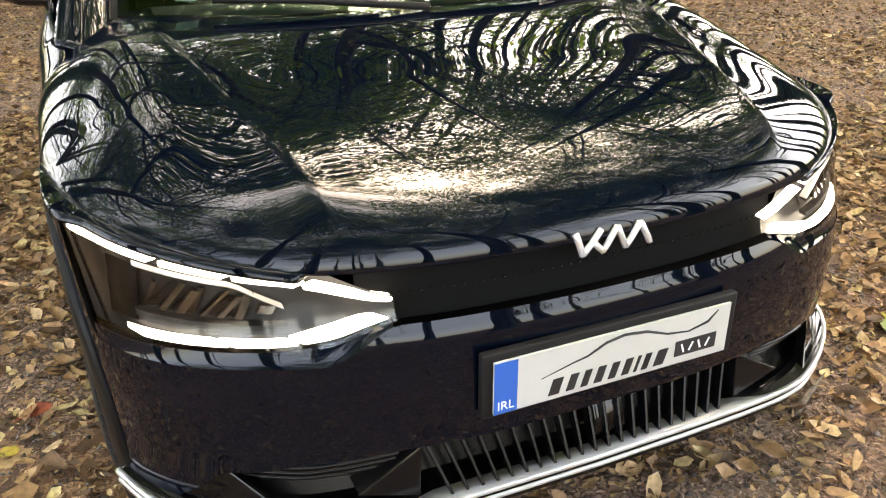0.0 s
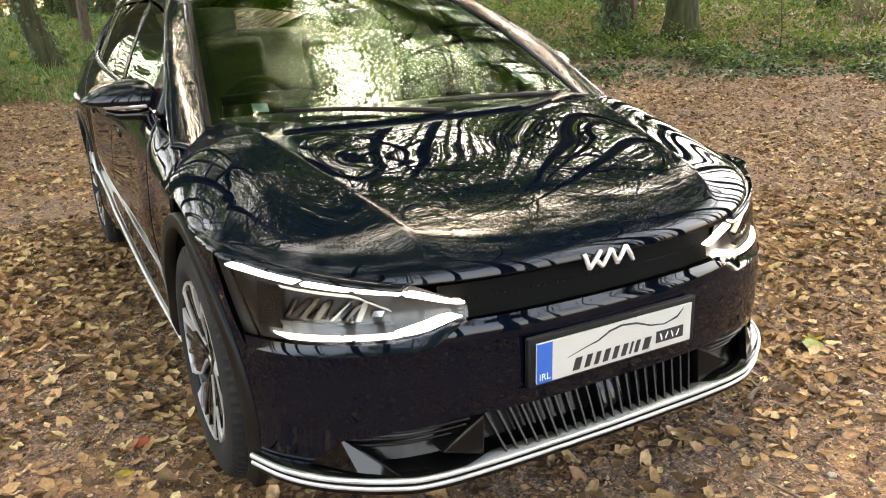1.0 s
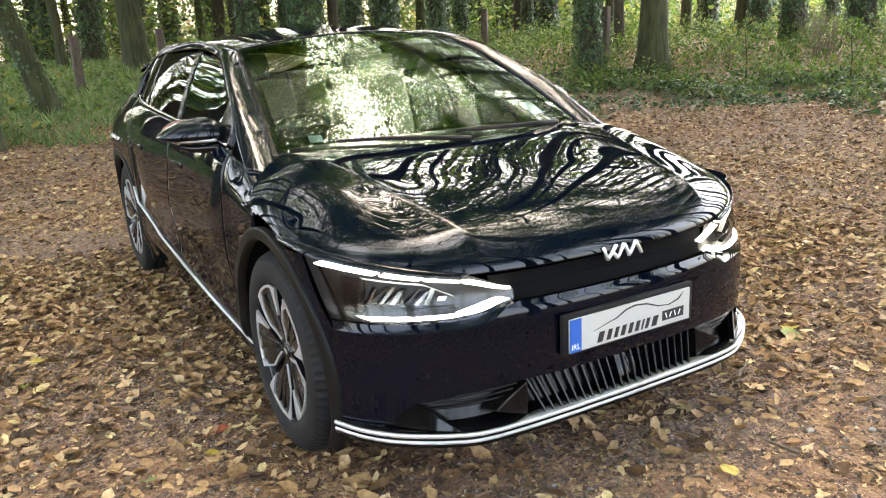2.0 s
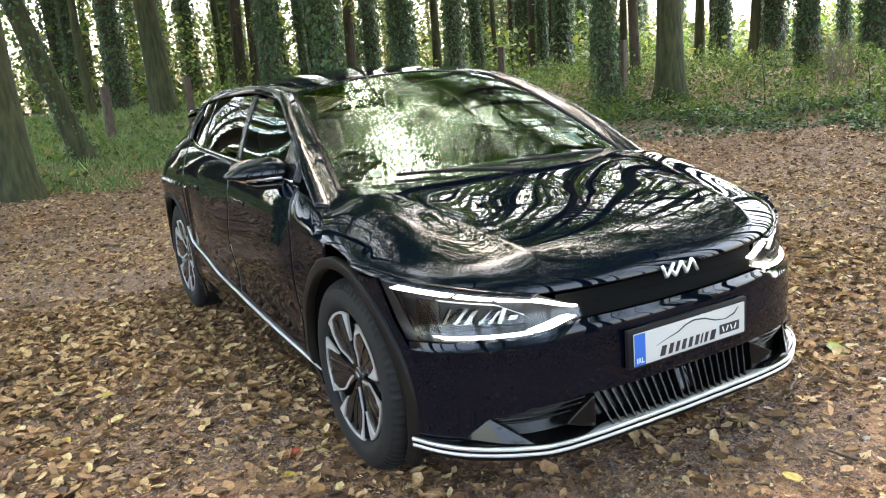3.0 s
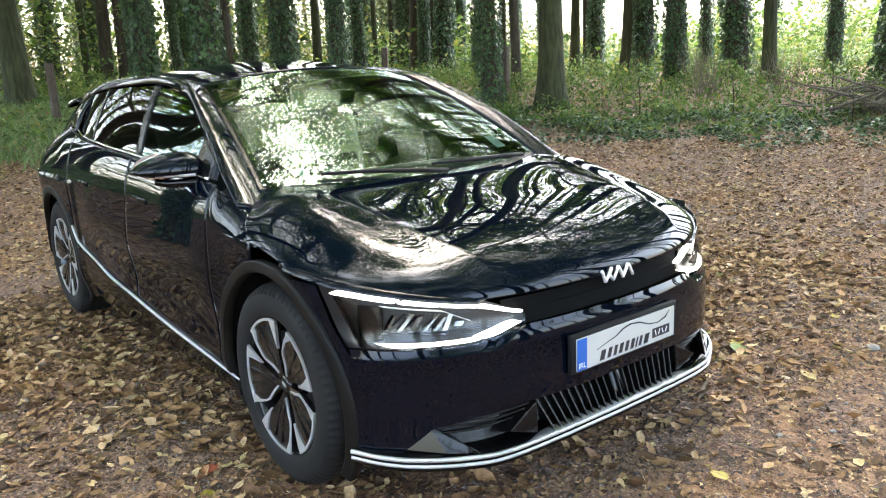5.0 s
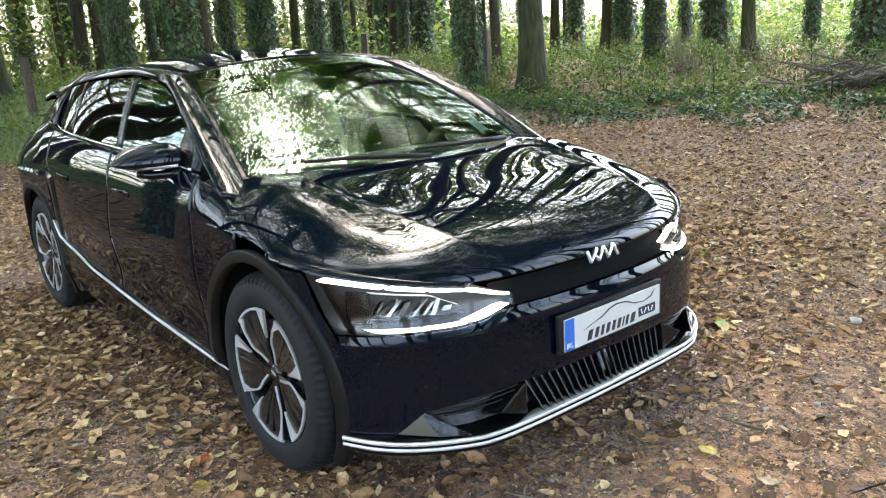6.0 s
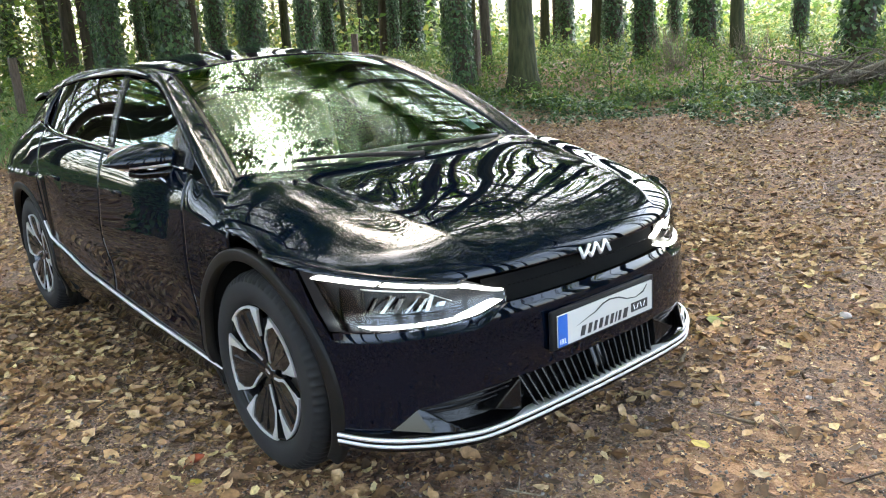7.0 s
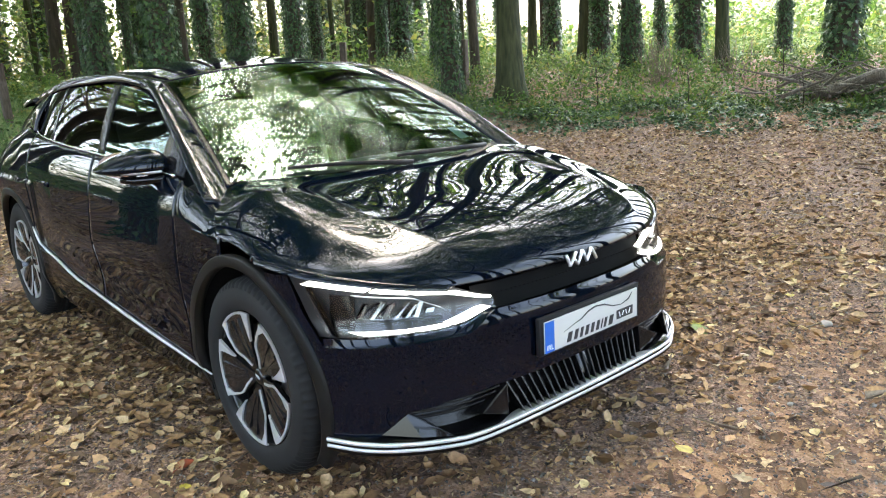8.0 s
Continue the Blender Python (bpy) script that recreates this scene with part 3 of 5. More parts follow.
bm = patch_bm(bumper, 120, 40, lip=0)
for flip in (False, True):
    patch_bm(bumper_corner, 40, 40, cuts=[(AXLE_F, HUB_Z, 0.43)], lip=0, mirror=flip, joined=bm)
bmesh.ops.remove_doubles(bm, verts=bm.verts, dist=0.004)
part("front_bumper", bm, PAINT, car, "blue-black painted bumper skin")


# ---- grille band between the lamps
def band(u, v):
    x = 0.46 * (2 * u - 1)
    z = 0.645 + 0.085 * v
    return x, outline_y(x) + nose_back(0.69) + 0.030 + 0.02 * v, z


panel("grille_band", band, 60, 6, VOID, car, "recessed gloss black grille band", lip=0)
for k in range(46):
    x = -0.43 + 0.86 * k / 45
    if abs(x) < 0.40:
        part("grille_stud", box_bm((0.005, 0.006, 0.003), (x, float(outline_y(x)) + 0.106, 0.699), bevel=0.001), GLOSS, car)

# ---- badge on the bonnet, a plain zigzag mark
badge = None
for x0, z0, x1, z1 in ((-0.080, 0.5, -0.066, -0.5), (-0.066, -0.5, -0.026, 0.5), (-0.044, 0.0, -0.024, -0.5), (-0.024, -0.5, 0.008, 0.5), (0.008, 0.5, 0.026, -0.5), (0.026, -0.5, 0.058, 0.5), (0.058, 0.5, 0.080, -0.5)):
    pts = []
    for k in range(5):
        x, q = x0 + (x1 - x0) * k / 4, z0 + (z1 - z0) * k / 4
        z = 0.725 + 0.042 * (q + 0.5)
        pts.append((x + 0.007, 0.0805 + 1.2 * ((z - 0.715) / 0.31) ** 2.94, z))
    if badge is None:
        badge = part("badge", tube_bm(pts, 0.0066, 6), BADGE, car, "pale metal zigzag badge")
    else:
        part("badge_stroke", tube_bm(pts, 0.0066, 6), BADGE, badge)


# ---- number plate
plate = part("number_plate", box_bm((0.52, 0.006, 0.11), (0, 0.030, 0.526), bevel=0.001), PLATE, car, "white number plate with a blue band and a drawn car outline", False)
part("plate_holder", box_bm((0.56, 0.018, 0.134), (0, 0.043, 0.529), bevel=0.004), DARK, plate)
part("blue_band", box_bm((0.046, 0.002, 0.108), (-0.237, 0.0268, 0.526)), BLUE, plate, "blue band", False)
country = bpy.data.curves.new("country_code", "FONT")
country.body, country.size, country.align_x, country.align_y, country.extrude = "IRL", 0.026, "CENTER", "CENTER", 0.0004
code = new("country_code", country)
code.data.materials.append(LETTER)
code.parent = plate
code.matrix_basis = pose(-0.237, 0.0255, 0.488, 90)
bm = bmesh.new()
for k in range(12):
    a = 2 * math.pi * k / 12
    bmesh.ops.create_circle(bm, cap_ends=True, segments=5, radius=0.0022, matrix=pose(-0.237 + 0.014 * math.sin(a), 0.0255, 0.548 + 0.014 * math.cos(a), 90))
part("star_ring", bm, BLUE, plate, smooth=False)
# plain slanted bars stand for the name, a curve for the drawn car
at = -0.150
for w in (0.033, 0.026, 0.022, 0.026, 0.024, 0.024, 0.010, 0.020, 0.034):
    bm = box_bm((0.66 * w, 0.0015, 0.034), (at + w / 2, 0.0262, 0.498))
    for v in bm.verts:
        v.co.x += 0.30 * (v.co.z - 0.498)
    part("name_bar", bm, INK, plate, smooth=False)
    at += w + 0.006
part("badge_block", box_bm((0.098, 0.0015, 0.034), (0.182, 0.0262, 0.506)), INK, plate, "black block with a pale mark", False)
bm = bmesh.new()
for k in range(4):
    box_bm((0.004, 0.001, 0.020), (0.150 + 0.020 * k, 0.0250, 0.506), pose(0, 0, 0, 0, 25 if k % 2 else -20, 0), bm=bm)
part("block_mark", bm, LETTER, plate, smooth=False)
pts = [(-0.165, 0.0262, 0.523), (-0.10, 0.0262, 0.540), (-0.07, 0.0262, 0.546), (-0.03, 0.0262, 0.565), (0.01, 0.0262, 0.572), (0.06, 0.0262, 0.566), (0.11, 0.0262, 0.548), (0.16, 0.0262, 0.541), (0.205, 0.0262, 0.552), (0.228, 0.0262, 0.573)]
part("drawn_car_line", tube_bm(pts, [0.0006, 0.0014, 0.002, 0.0026, 0.003, 0.003, 0.0024, 0.0016, 0.0028, 0.001], 6), INK, plate)
for x in (-0.19, 0.232):
    part("plate_screw", lathe_bm([(0.0, 0.0), (0.001, 0.004), (0.003, 0.0045)], 12), PLATE, plate).matrix_basis = pose(x, 0.0265, 0.53, 0, 0, 90)


# ---- lower intake: dark insert, slats, side blades, fins and the lip
def lip_y(a):
    return table(a, (0, 0.30, 0.47, 0.56, 0.66, 0.736, 0.803, 0.859, 0.904), (0.056, 0.060, 0.067, 0.080, 0.125, 0.175, 0.233, 0.306, 0.400))


def insert(u, v):
    e = 2 * u - 1
    x = 0.86 * e
    z = 0.235 + 0.20 * v
    return x, lip_y(np.abs(x)) + 0.070 + 0.06 * v + 0.10 * step(0.60, 0.86, np.abs(x)) * v + 0.02 * v, z


panel("lower_intake", insert, 60, 12, SLAT, car, "gloss black lower intake", lip=0)
for k in range(21):
    x = -0.36 + 0.72 * k / 20
    bm = box_bm((0.007, 0.026, 0.135), (x, float(lip_y(abs(x))) + 0.048, 0.328), pose(0, 0, 0, -24), 0.002)
    for v in bm.verts:
        v.co.x += 1.0 * x * (v.co.z - 0.385)
    slat = part("slat", bm, SLAT, car, smooth=False)
part("radar_cover", box_bm((0.085, 0.02, 0.085), (0.045, float(lip_y(0)) + 0.056, 0.330), pose(0, 0, 0, -24), 0.006), GLOSS, car, "small square radar cover")
for side in (-1, 1):
    def tri(points, thick, bm=None):
        bm = bm or bmesh.new()
        pts = [Vector(p) for p in points]
        n = (pts[1] - pts[0]).cross(pts[2] - pts[0]).normalized()
        front = [bm.verts.new(p) for p in pts]
        back = [bm.verts.new(p + Vector((0, thick, 0))) for p in pts]
        bm.faces.new(front)
        bm.faces.new(back[::-1])
        for i in range(len(pts)):
            bm.faces.new((front[i], back[i], back[(i + 1) % len(pts)], front[(i + 1) % len(pts)]))
        bmesh.ops.recalc_face_normals(bm, faces=bm.faces)
        bmesh.ops.bevel(bm, geom=list(bm.edges), offset=0.004, segments=2, affect="EDGES", profile=0.6)
        return bm
    part("intake_cheek", tri([(side * 0.372, 0.098, 0.385), (side * 0.378, 0.092, 0.272), (side * 0.50, 0.094, 0.318)], 0.06), SLAT, car, smooth=False)
    part("corner_fin", tri([(side * 0.722, 0.228, 0.368), (side * 0.80, 0.275, 0.292), (side * 0.70, 0.170, 0.284), (side * 0.60, 0.105, 0.272)], 0.03), GLOSS, car, "gloss black corner fin", False)
    for k in range(3):
        s = np.linspace(0, 1, 16)
        xs = 0.42 + 0.29 * s
        zs = 0.395 - 0.026 * k - 0.018 * s
        pts = [(side * x, float(lip_y(x)) + 0.028 + 0.018 * k + 0.03 * q, z) for x, z, q in zip(xs, zs, s)]
        part("intake_blade", tube_bm(pts, 0.0045, 6), SLAT, car)
def lip_part(name, out, up, h, mat, back, label):
    """The lip or one of its trim lines; back gives its depth at a distance from the middle."""
    bm = bmesh.new()
    rings = []
    for e in np.linspace(-1, 1, 141):
        x = 0.904 * math.copysign(1 - (1 - abs(e)) ** 1.3, e)
        a = abs(x)
        y, z = float(lip_y(a)) + 0.002, up + 0.012 * (a / 0.9) ** 3
        slope = float(lip_y(a + 0.01) - lip_y(a - 0.01)) / 0.02 if a < 0.89 else 2.0
        nrm = Vector((math.copysign(slope, x), -1, 0)).normalized()
        d = back(a)
        ring = [(out - 0.003, -h / 2), (out, -h / 2 + 0.003), (out, h / 2 - 0.003), (out - 0.003, h / 2), (-d, h / 2 + 0.12 * max(0, d - 0.01)), (-d, -h / 2)]
        rings.append([bm.verts.new(Vector((x, y, z)) + nrm * o + Vector((0, 0, q))) for o, q in ring])
    for a, b in zip(rings, rings[1:]):
        for k in range(6):
            bm.faces.new((a[k], a[(k + 1) % 6], b[(k + 1) % 6], b[k]))
    bm.faces.new(rings[0][::-1])
    bm.faces.new(rings[-1])
    bmesh.ops.recalc_face_normals(bm, faces=bm.faces)
    return part(name, bm, mat, car, label)


lip_part("lip", 0.0, 0.249, 0.046, GLOSS, lambda a: 0.09, "gloss black splitter lip")
lip_part("lip_trim", 0.006, 0.2665, 0.013, STRIP, lambda a: 0.004 + 0.030 * float(step(0.46, 0.34, a)), "pale silver trim line along the lip")
lip_part("lip_trim", 0.004, 0.2450, 0.012, STRIP, lambda a: 0.004, "pale silver trim line along the lip")


def chin(u, v):
    e = 2 * u - 1
    x = 0.88 * e
    return x, lip_y(np.abs(x)) + 0.02 + 0.5 * (1 - v), 0.235 - 0.055 * step(1, 0.4, v)


panel("chin", chin, 40, 10, VOID, car, lip=0)


# ---- headlamps
def lamp_point(s, w, depth=0.0):
    """A point of the lamp's face: s from the inner tip to the outer end, w from its lower edge to the upper."""
    xb = 0.405 + (0.880 - 0.405) * s
    xt = 0.405 + (0.911 - 0.405) * s
    zb = table(s, (0, 0.10, 0.25, 0.45, 0.9, 1.0), (0.664, 0.650, 0.629, 0.619, 0.615, 0.615))
    zt = rim_z(xt) - 0.006 - 0.030 * step(0.30, 0.0, s)
    x = xb + (xt - xb) * w
    z = zb + (zt - zb) * w
    y = outline_y(x) + nose_back(z) * (1 - 0.5 * step(0.85, 0.95, x)) + depth
    return x, y, z


def lamp_ledge(u, v):
    """The painted shelf between a lamp's lower edge and the bumper's face."""
    s = 0.02 + 0.99 * u
    x, y, z = lamp_point(s, np.zeros_like(s), 0.014)
    low = bumper_top(x) - 0.001
    y_low = outline_y(x) + nose_back(low) + 0.001
    k = v ** 0.8
    return x, y_low + (y - y_low) * k, low + (z + 0.002 - low) * v


for side in (-1, 1):
    panel("lamp_ledge", lamp_ledge, 40, 8, PAINT, car, "glossy painted shelf beneath the headlight", lip=0, mirror=side < 0)
    lamp = panel("headlight", lambda u, v: lamp_point(u, v, 0.048 - 0.03 * (1 - step(0, 0.25, u))), 40, 16, LAMPBODY, car, "lit LED headlight with arrow-shaped running lights", lip=0, mirror=side < 0)
    panel("lamp_cover", lambda u, v: lamp_point(0.006 + 0.986 * u, 0.02 + 0.96 * v, 0.002), 40, 16, CLEAR, lamp, "clear lamp cover", lip=0, mirror=side < 0)

    def light_strip(s0, s1, w0, w1, slant=0.012, depth=0.012, start=0.0):
        n = 14
        bm = bmesh.new()
        rings = []
        for k in range(n + 1):
            q = k / n
            ring = []
            for w, d, g in ((w0(s0 + (s1 - s0) * q), 0, 0), (w1(s0 + (s1 - s0) * q), 0, 1), (w1(s0 + (s1 - s0) * q), 0.02, 1), (w0(s0 + (s1 - s0) * q), 0.02, 0)):
                s = s0 + (s1 - s0) * q + slant * g
                x, y, z = lamp_point(np.array(min(max(s, 0.004), 1.0)), np.array(w), depth + d)
                ring.append(bm.verts.new((side * float(x), float(y), float(z))))
            rings.append(ring)
        for a, b in zip(rings, rings[1:]):
            for k in range(4):
                bm.faces.new((a[k], a[(k + 1) % 4], b[(k + 1) % 4], b[k]))
        bm.faces.new(rings[0][::-1])
        bm.faces.new(rings[-1])
        bmesh.ops.recalc_face_normals(bm, faces=bm.faces)
        return bm

    top_hi = lambda s: 0.905 + 0.05 * max(0, 1 - s / 0.3) - 0.12 * max(0, 1 - s / 0.06)
    top_lo = lambda s: 0.905 + 0.05 * max(0, 1 - s / 0.3) - (0.080 + 0.13 * max(0, 1 - s / 0.35))
    for s0, s1 in ((0.012, 0.285), (0.318, 0.500), (0.535, 0.715), (0.752, 0.985)):
        part("running_light", light_strip(s0, s1, top_lo, top_hi, -0.040), DAYLIGHT, lamp, "glowing white light bar", False)
    low_lo = lambda s: 0.075
    low_hi = lambda s: 0.075 + 0.042 + 0.20 * max(0, 1 - s / 0.35)
    for s0, s1 in ((0.030, 0.32), (0.345, 0.55), (0.575, 0.84)):
        part("running_light", light_strip(s0, s1, low_lo, low_hi, 0.045), DAYLIGHT, lamp, "glowing white light bar", False)
    # reflector: a fan of narrow mirrored facets above a dark shelf
    part("reflector_back", light_strip(0.40, 0.86, lambda s: 0.28, lambda s: 0.76, -0.09, 0.046), LAMPBODY, lamp, smooth=False)
    for k in range(11):
        s = 0.50 + 0.30 * k / 10
        part("reflector_facet", light_strip(s, s + (0.027, 0.012, 0.020)[k % 3], lambda s: 0.33, lambda s: 0.66 - 0.03 * (k % 4), -0.06 - 0.012 * (k % 5), 0.028 + 0.007 * (k % 2)), REFLECTOR if k % 2 == 0 else GLOSS, lamp, smooth=False)
    part("lens_eye", light_strip(0.40, 0.45, lambda s: 0.40, lambda s: 0.50, -0.02, 0.030), REFLECTOR, lamp, smooth=False)
    part("reflector_side", light_strip(0.84, 0.93, lambda s: 0.16, lambda s: 0.72, -0.05, 0.034), GLOSS, lamp, smooth=False)
    part("lamp_shelf", light_strip(0.36, 0.84, lambda s: 0.235, lambda s: 0.29, 0.0, 0.020), DARK, lamp, smooth=False)
    part("lens_frame", light_strip(0.36, 0.80, lambda s: 0.735 - 1.6 * max(0, 0.50 - s), lambda s: 0.748 - 1.6 * max(0, 0.50 - s), 0.0, 0.016), STRIP, lamp, "thin bright edge of the lens unit", False)
    part("lamp_frame", light_strip(0.945, 0.957, lambda s: 0.05, lambda s: 0.82, 0.02, 0.010), GLOSS, lamp, smooth=False)


# ---- body sides
F_ARCH, R_ARCH = (AXLE_F, HUB_Z, 0.43), (AXLE_R, HUB_Z, 0.43)


def side_panel(y0, y1, low, high, shear=lambda z: 0):
    def f(u, v):
        y = y0 + (y1 - y0) * u
        z = low(y) + (high(y) - low(y)) * v
        y = y + shear(z)
        return side_x(y, z), y, z
    return f


def wing_top(y):
    return table(y, (0.95, 1.0, 1.08, 1.17, 1.33), (0.870, 0.915, 0.962, 0.995, 1.044))


def wing_shelf(u, v):
    """The strip under the bonnet's rear corner, up to the foot of the front pillar."""
    a, y = 0.64 + 0.294 * u, 0.90 + 0.42 * v
    return a, y, hull_z(a, np.minimum(y, 1.10)) - 0.008 + 0.06 * np.clip(y - 1.10, 0, 1)


for flip in (False, True):
    panel("wing_shelf", wing_shelf, 20, 20, PAINT, car, lip=0, mirror=not flip)
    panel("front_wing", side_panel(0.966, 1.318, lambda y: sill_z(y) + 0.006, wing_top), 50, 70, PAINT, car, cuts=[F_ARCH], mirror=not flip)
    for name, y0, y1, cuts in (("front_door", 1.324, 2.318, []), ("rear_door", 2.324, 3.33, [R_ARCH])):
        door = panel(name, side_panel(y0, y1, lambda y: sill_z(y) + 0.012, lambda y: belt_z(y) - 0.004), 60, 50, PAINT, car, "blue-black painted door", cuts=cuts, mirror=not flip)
        s = 1 if flip else -1
        yh = y0 + (0.80 if name == "front_door" else 0.72)
        part("door_handle", box_bm((0.012, 0.22, 0.026), (s * (float(side_x(yh, 0.91)) + 0.001), yh, 0.91), bevel=0.005), PAINT, door, "flush painted door handle")
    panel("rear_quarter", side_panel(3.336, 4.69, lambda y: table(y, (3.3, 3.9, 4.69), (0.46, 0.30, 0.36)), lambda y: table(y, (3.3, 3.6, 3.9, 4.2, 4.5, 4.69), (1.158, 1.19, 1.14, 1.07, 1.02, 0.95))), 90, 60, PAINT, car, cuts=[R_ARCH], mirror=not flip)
    panel("sill", side_panel(1.0, 3.60, lambda y: 0.205 + 0 * y, lambda y: sill_z(y) - 0.012), 70, 16, GLOSS, car, "gloss black sill", cuts=[F_ARCH, R_ARCH], mirror=not flip)
    s = 1 if flip else -1
    ys = np.concatenate([np.linspace(1.20, 3.20, 40), np.linspace(3.22, 3.36, 8)])
    zs = sill_z(ys) + 0.10 * np.clip((ys - 3.20) / 0.16, 0, 1) ** 1.5
    pts = [(s * (float(side_x(y, z)) + 0.004), y, z) for y, z in zip(ys, zs)]
    part("sill_trim", tube_bm(pts, [0.0085 - 0.005 * abs(2 * k / len(pts) - 1) ** 6 for k in range(len(pts))], 8), STRIP, car, "pale silver sill strip")


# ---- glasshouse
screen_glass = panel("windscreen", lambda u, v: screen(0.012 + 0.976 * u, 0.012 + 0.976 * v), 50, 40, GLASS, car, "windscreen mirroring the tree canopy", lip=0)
screen_glass.visible_shadow = False
for name, u0, u1, v0, v1 in (("screen_edge", 0.0, 0.03, 0.0, 1.0), ("screen_edge", 0.97, 1.0, 0.0, 1.0), ("screen_edge", 0.0, 1.0, 0.96, 1.0), ("screen_edge", 0.0, 1.0, 0.0, 0.022)):
    def border(u, v, u0=u0, u1=u1, v0=v0, v1=v1):
        x, y, z = screen(u0 + (u1 - u0) * u, v0 + (v1 - v0) * v)
        return x, y + 0.003, z - 0.003
    panel(name, border, 30, 20, SLAT, car, "black screen border", lip=0)
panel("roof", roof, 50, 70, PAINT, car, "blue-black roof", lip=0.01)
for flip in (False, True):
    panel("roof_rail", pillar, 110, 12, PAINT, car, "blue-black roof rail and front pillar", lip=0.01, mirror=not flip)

    def window_surface(y0, y1, skew=0.0, skew_end=0.0, inset=0.010):
        def f(u, v):
            y = y0 + (y1 - y0) * u + (skew + (skew_end - skew) * u) * v
            lo, hi = belt_z(y) + 0.004, np.maximum(rail_z(y) - inset, belt_z(y) + 0.006)
            z = lo + (hi - lo) * v
            return glass_x(y, z), y, z
        return f
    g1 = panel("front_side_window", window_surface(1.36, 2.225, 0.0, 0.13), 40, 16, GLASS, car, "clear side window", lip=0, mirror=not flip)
    g2 = panel("rear_side_window", window_surface(2.305, 3.00, 0.13, 0.06), 30, 16, SMOKE, car, "dark tinted side window", lip=0, mirror=not flip)
    g3 = panel("quarter_window", window_surface(3.03, 3.40, 0.06, 0.0), 14, 10, SMOKE, car, "dark tinted quarter window", lip=0, mirror=not flip)
    for g in (g1, g2, g3):
        g.visible_shadow = False
    for y0, y1, lean in ((1.352, 1.58, 0.0), (2.22, 2.31, 0.13), (2.995, 3.035, 0.06)):
        panel("window_pillar", lambda u, v, y0=y0, y1=y1, k=lean: (window_surface(y0, y1, k, k, 0.0)(u, v)[0] + 0.002, *window_surface(y0, y1, k, k, 0.0)(u, v)[1:]), 4, 12, SLAT, car, "black door pillar", mirror=not flip)
    s = 1 if flip else -1
    ys = np.linspace(1.40, 3.42, 60)
    pts = [(s * (float(glass_x(y, belt_z(y))) + 0.006), y, float(belt_z(y)) + 0.003) for y in ys]
    for q in np.linspace(0.1, 1, 8):
        y = 3.42 + 0.05 * math.sin(q * 2.4)
        z = float(belt_z(3.42)) + 0.16 * q
        pts.append((s * (float(glass_x(y, z)) + 0.012), y, z))
    part("belt_trim", tube_bm(pts, 0.0065, 6), CHROME, car, "thin bright window line")

    def rear_pillar(u, v):
        lo_y, hi_y = 3.40 + (4.52 - 3.40) * u, 3.40 + (4.05 - 3.40) * u
        lo_z = table(lo_y, (3.40, 3.6, 3.9, 4.2, 4.52), (1.165, 1.19, 1.14, 1.07, 1.012))
        hi_z = rail_z(hi_y)
        y, z = lo_y + (hi_y - lo_y) * v, lo_z + (hi_z - lo_z) * v
        a = np.minimum(side_x(lo_y, lo_z), glass_x(lo_y, lo_z) + 0.03) - 0.004
        b = glass_x(hi_y, hi_z) + 0.004
        return a + (b - a) * v + 0.02 * np.sin(np.pi * v), y, z
    panel("rear_pillar", rear_pillar, 40, 14, PAINT, car, mirror=not flip)


def tailgate_glass(u, v):
    s = 2 * u - 1
    half = 0.58 + 0.12 * v
    return s * half, 4.10 + 0.44 * v - 0.06 * s * s, 1.380 - 0.355 * v - 0.07 * s * s * (1 - v)


panel("rear_window", tailgate_glass, 24, 14, SMOKE, car, "dark rear window", lip=0)


def tail(u, v):
    s = 2 * u - 1
    z = 0.34 + 0.68 * v
    y = 4.66 - 0.05 * step(0.75, 0.34, z) - 0.10 * step(0.85, 1.09, z)
    return s * (0.84 - 0.16 * step(0.9, 1.09, z)), y - 0.35 * np.abs(s) ** 5, z


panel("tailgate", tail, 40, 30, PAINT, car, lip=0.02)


def spoiler(u, v):
    s = 2 * u - 1
    return s * (0.672 - 0.02 * v), 3.98 + 0.36 * v - 0.05 * s * s, 1.402 - 0.045 * v - 0.055 * s * s + 0.01 * np.sin(np.pi * v)


panel("roof_spoiler", spoiler, 30, 10, GLOSS, car, "gloss black roof spoiler", lip=0.022)
part("roof_aerial", tube_bm([(0, 3.72, 1.435), (0, 3.78, 1.475), (0, 3.86, 1.487), (0, 3.88, 1.425)], [0.012, 0.014, 0.009, 0.012], 8), PAINT, car, "fin-shaped aerial")
part("underbody", box_bm((1.66, 3.9, 0.05), (0, 2.40, 0.235), bevel=0.015), VOID, car)
part("inner_front_wall", box_bm((1.05, 0.04, 0.6), (0, 0.75, 0.50)), VOID, car)
part("inner_floor", box_bm((1.5, 2.5, 0.05), (0, 2.5, 0.45)), VOID, car)
part("inner_engine_floor", box_bm((1.2, 0.9, 0.04), (0, 0.62, 0.58)), VOID, car)


# ---- cowl, wipers
def cowl(u, v):
    s = 2 * u - 1
    x, y, z = screen(u, np.zeros_like(u))
    return x * 1.0, y - 0.012 + 0.12 * v, z - 0.012 - 0.035 * v


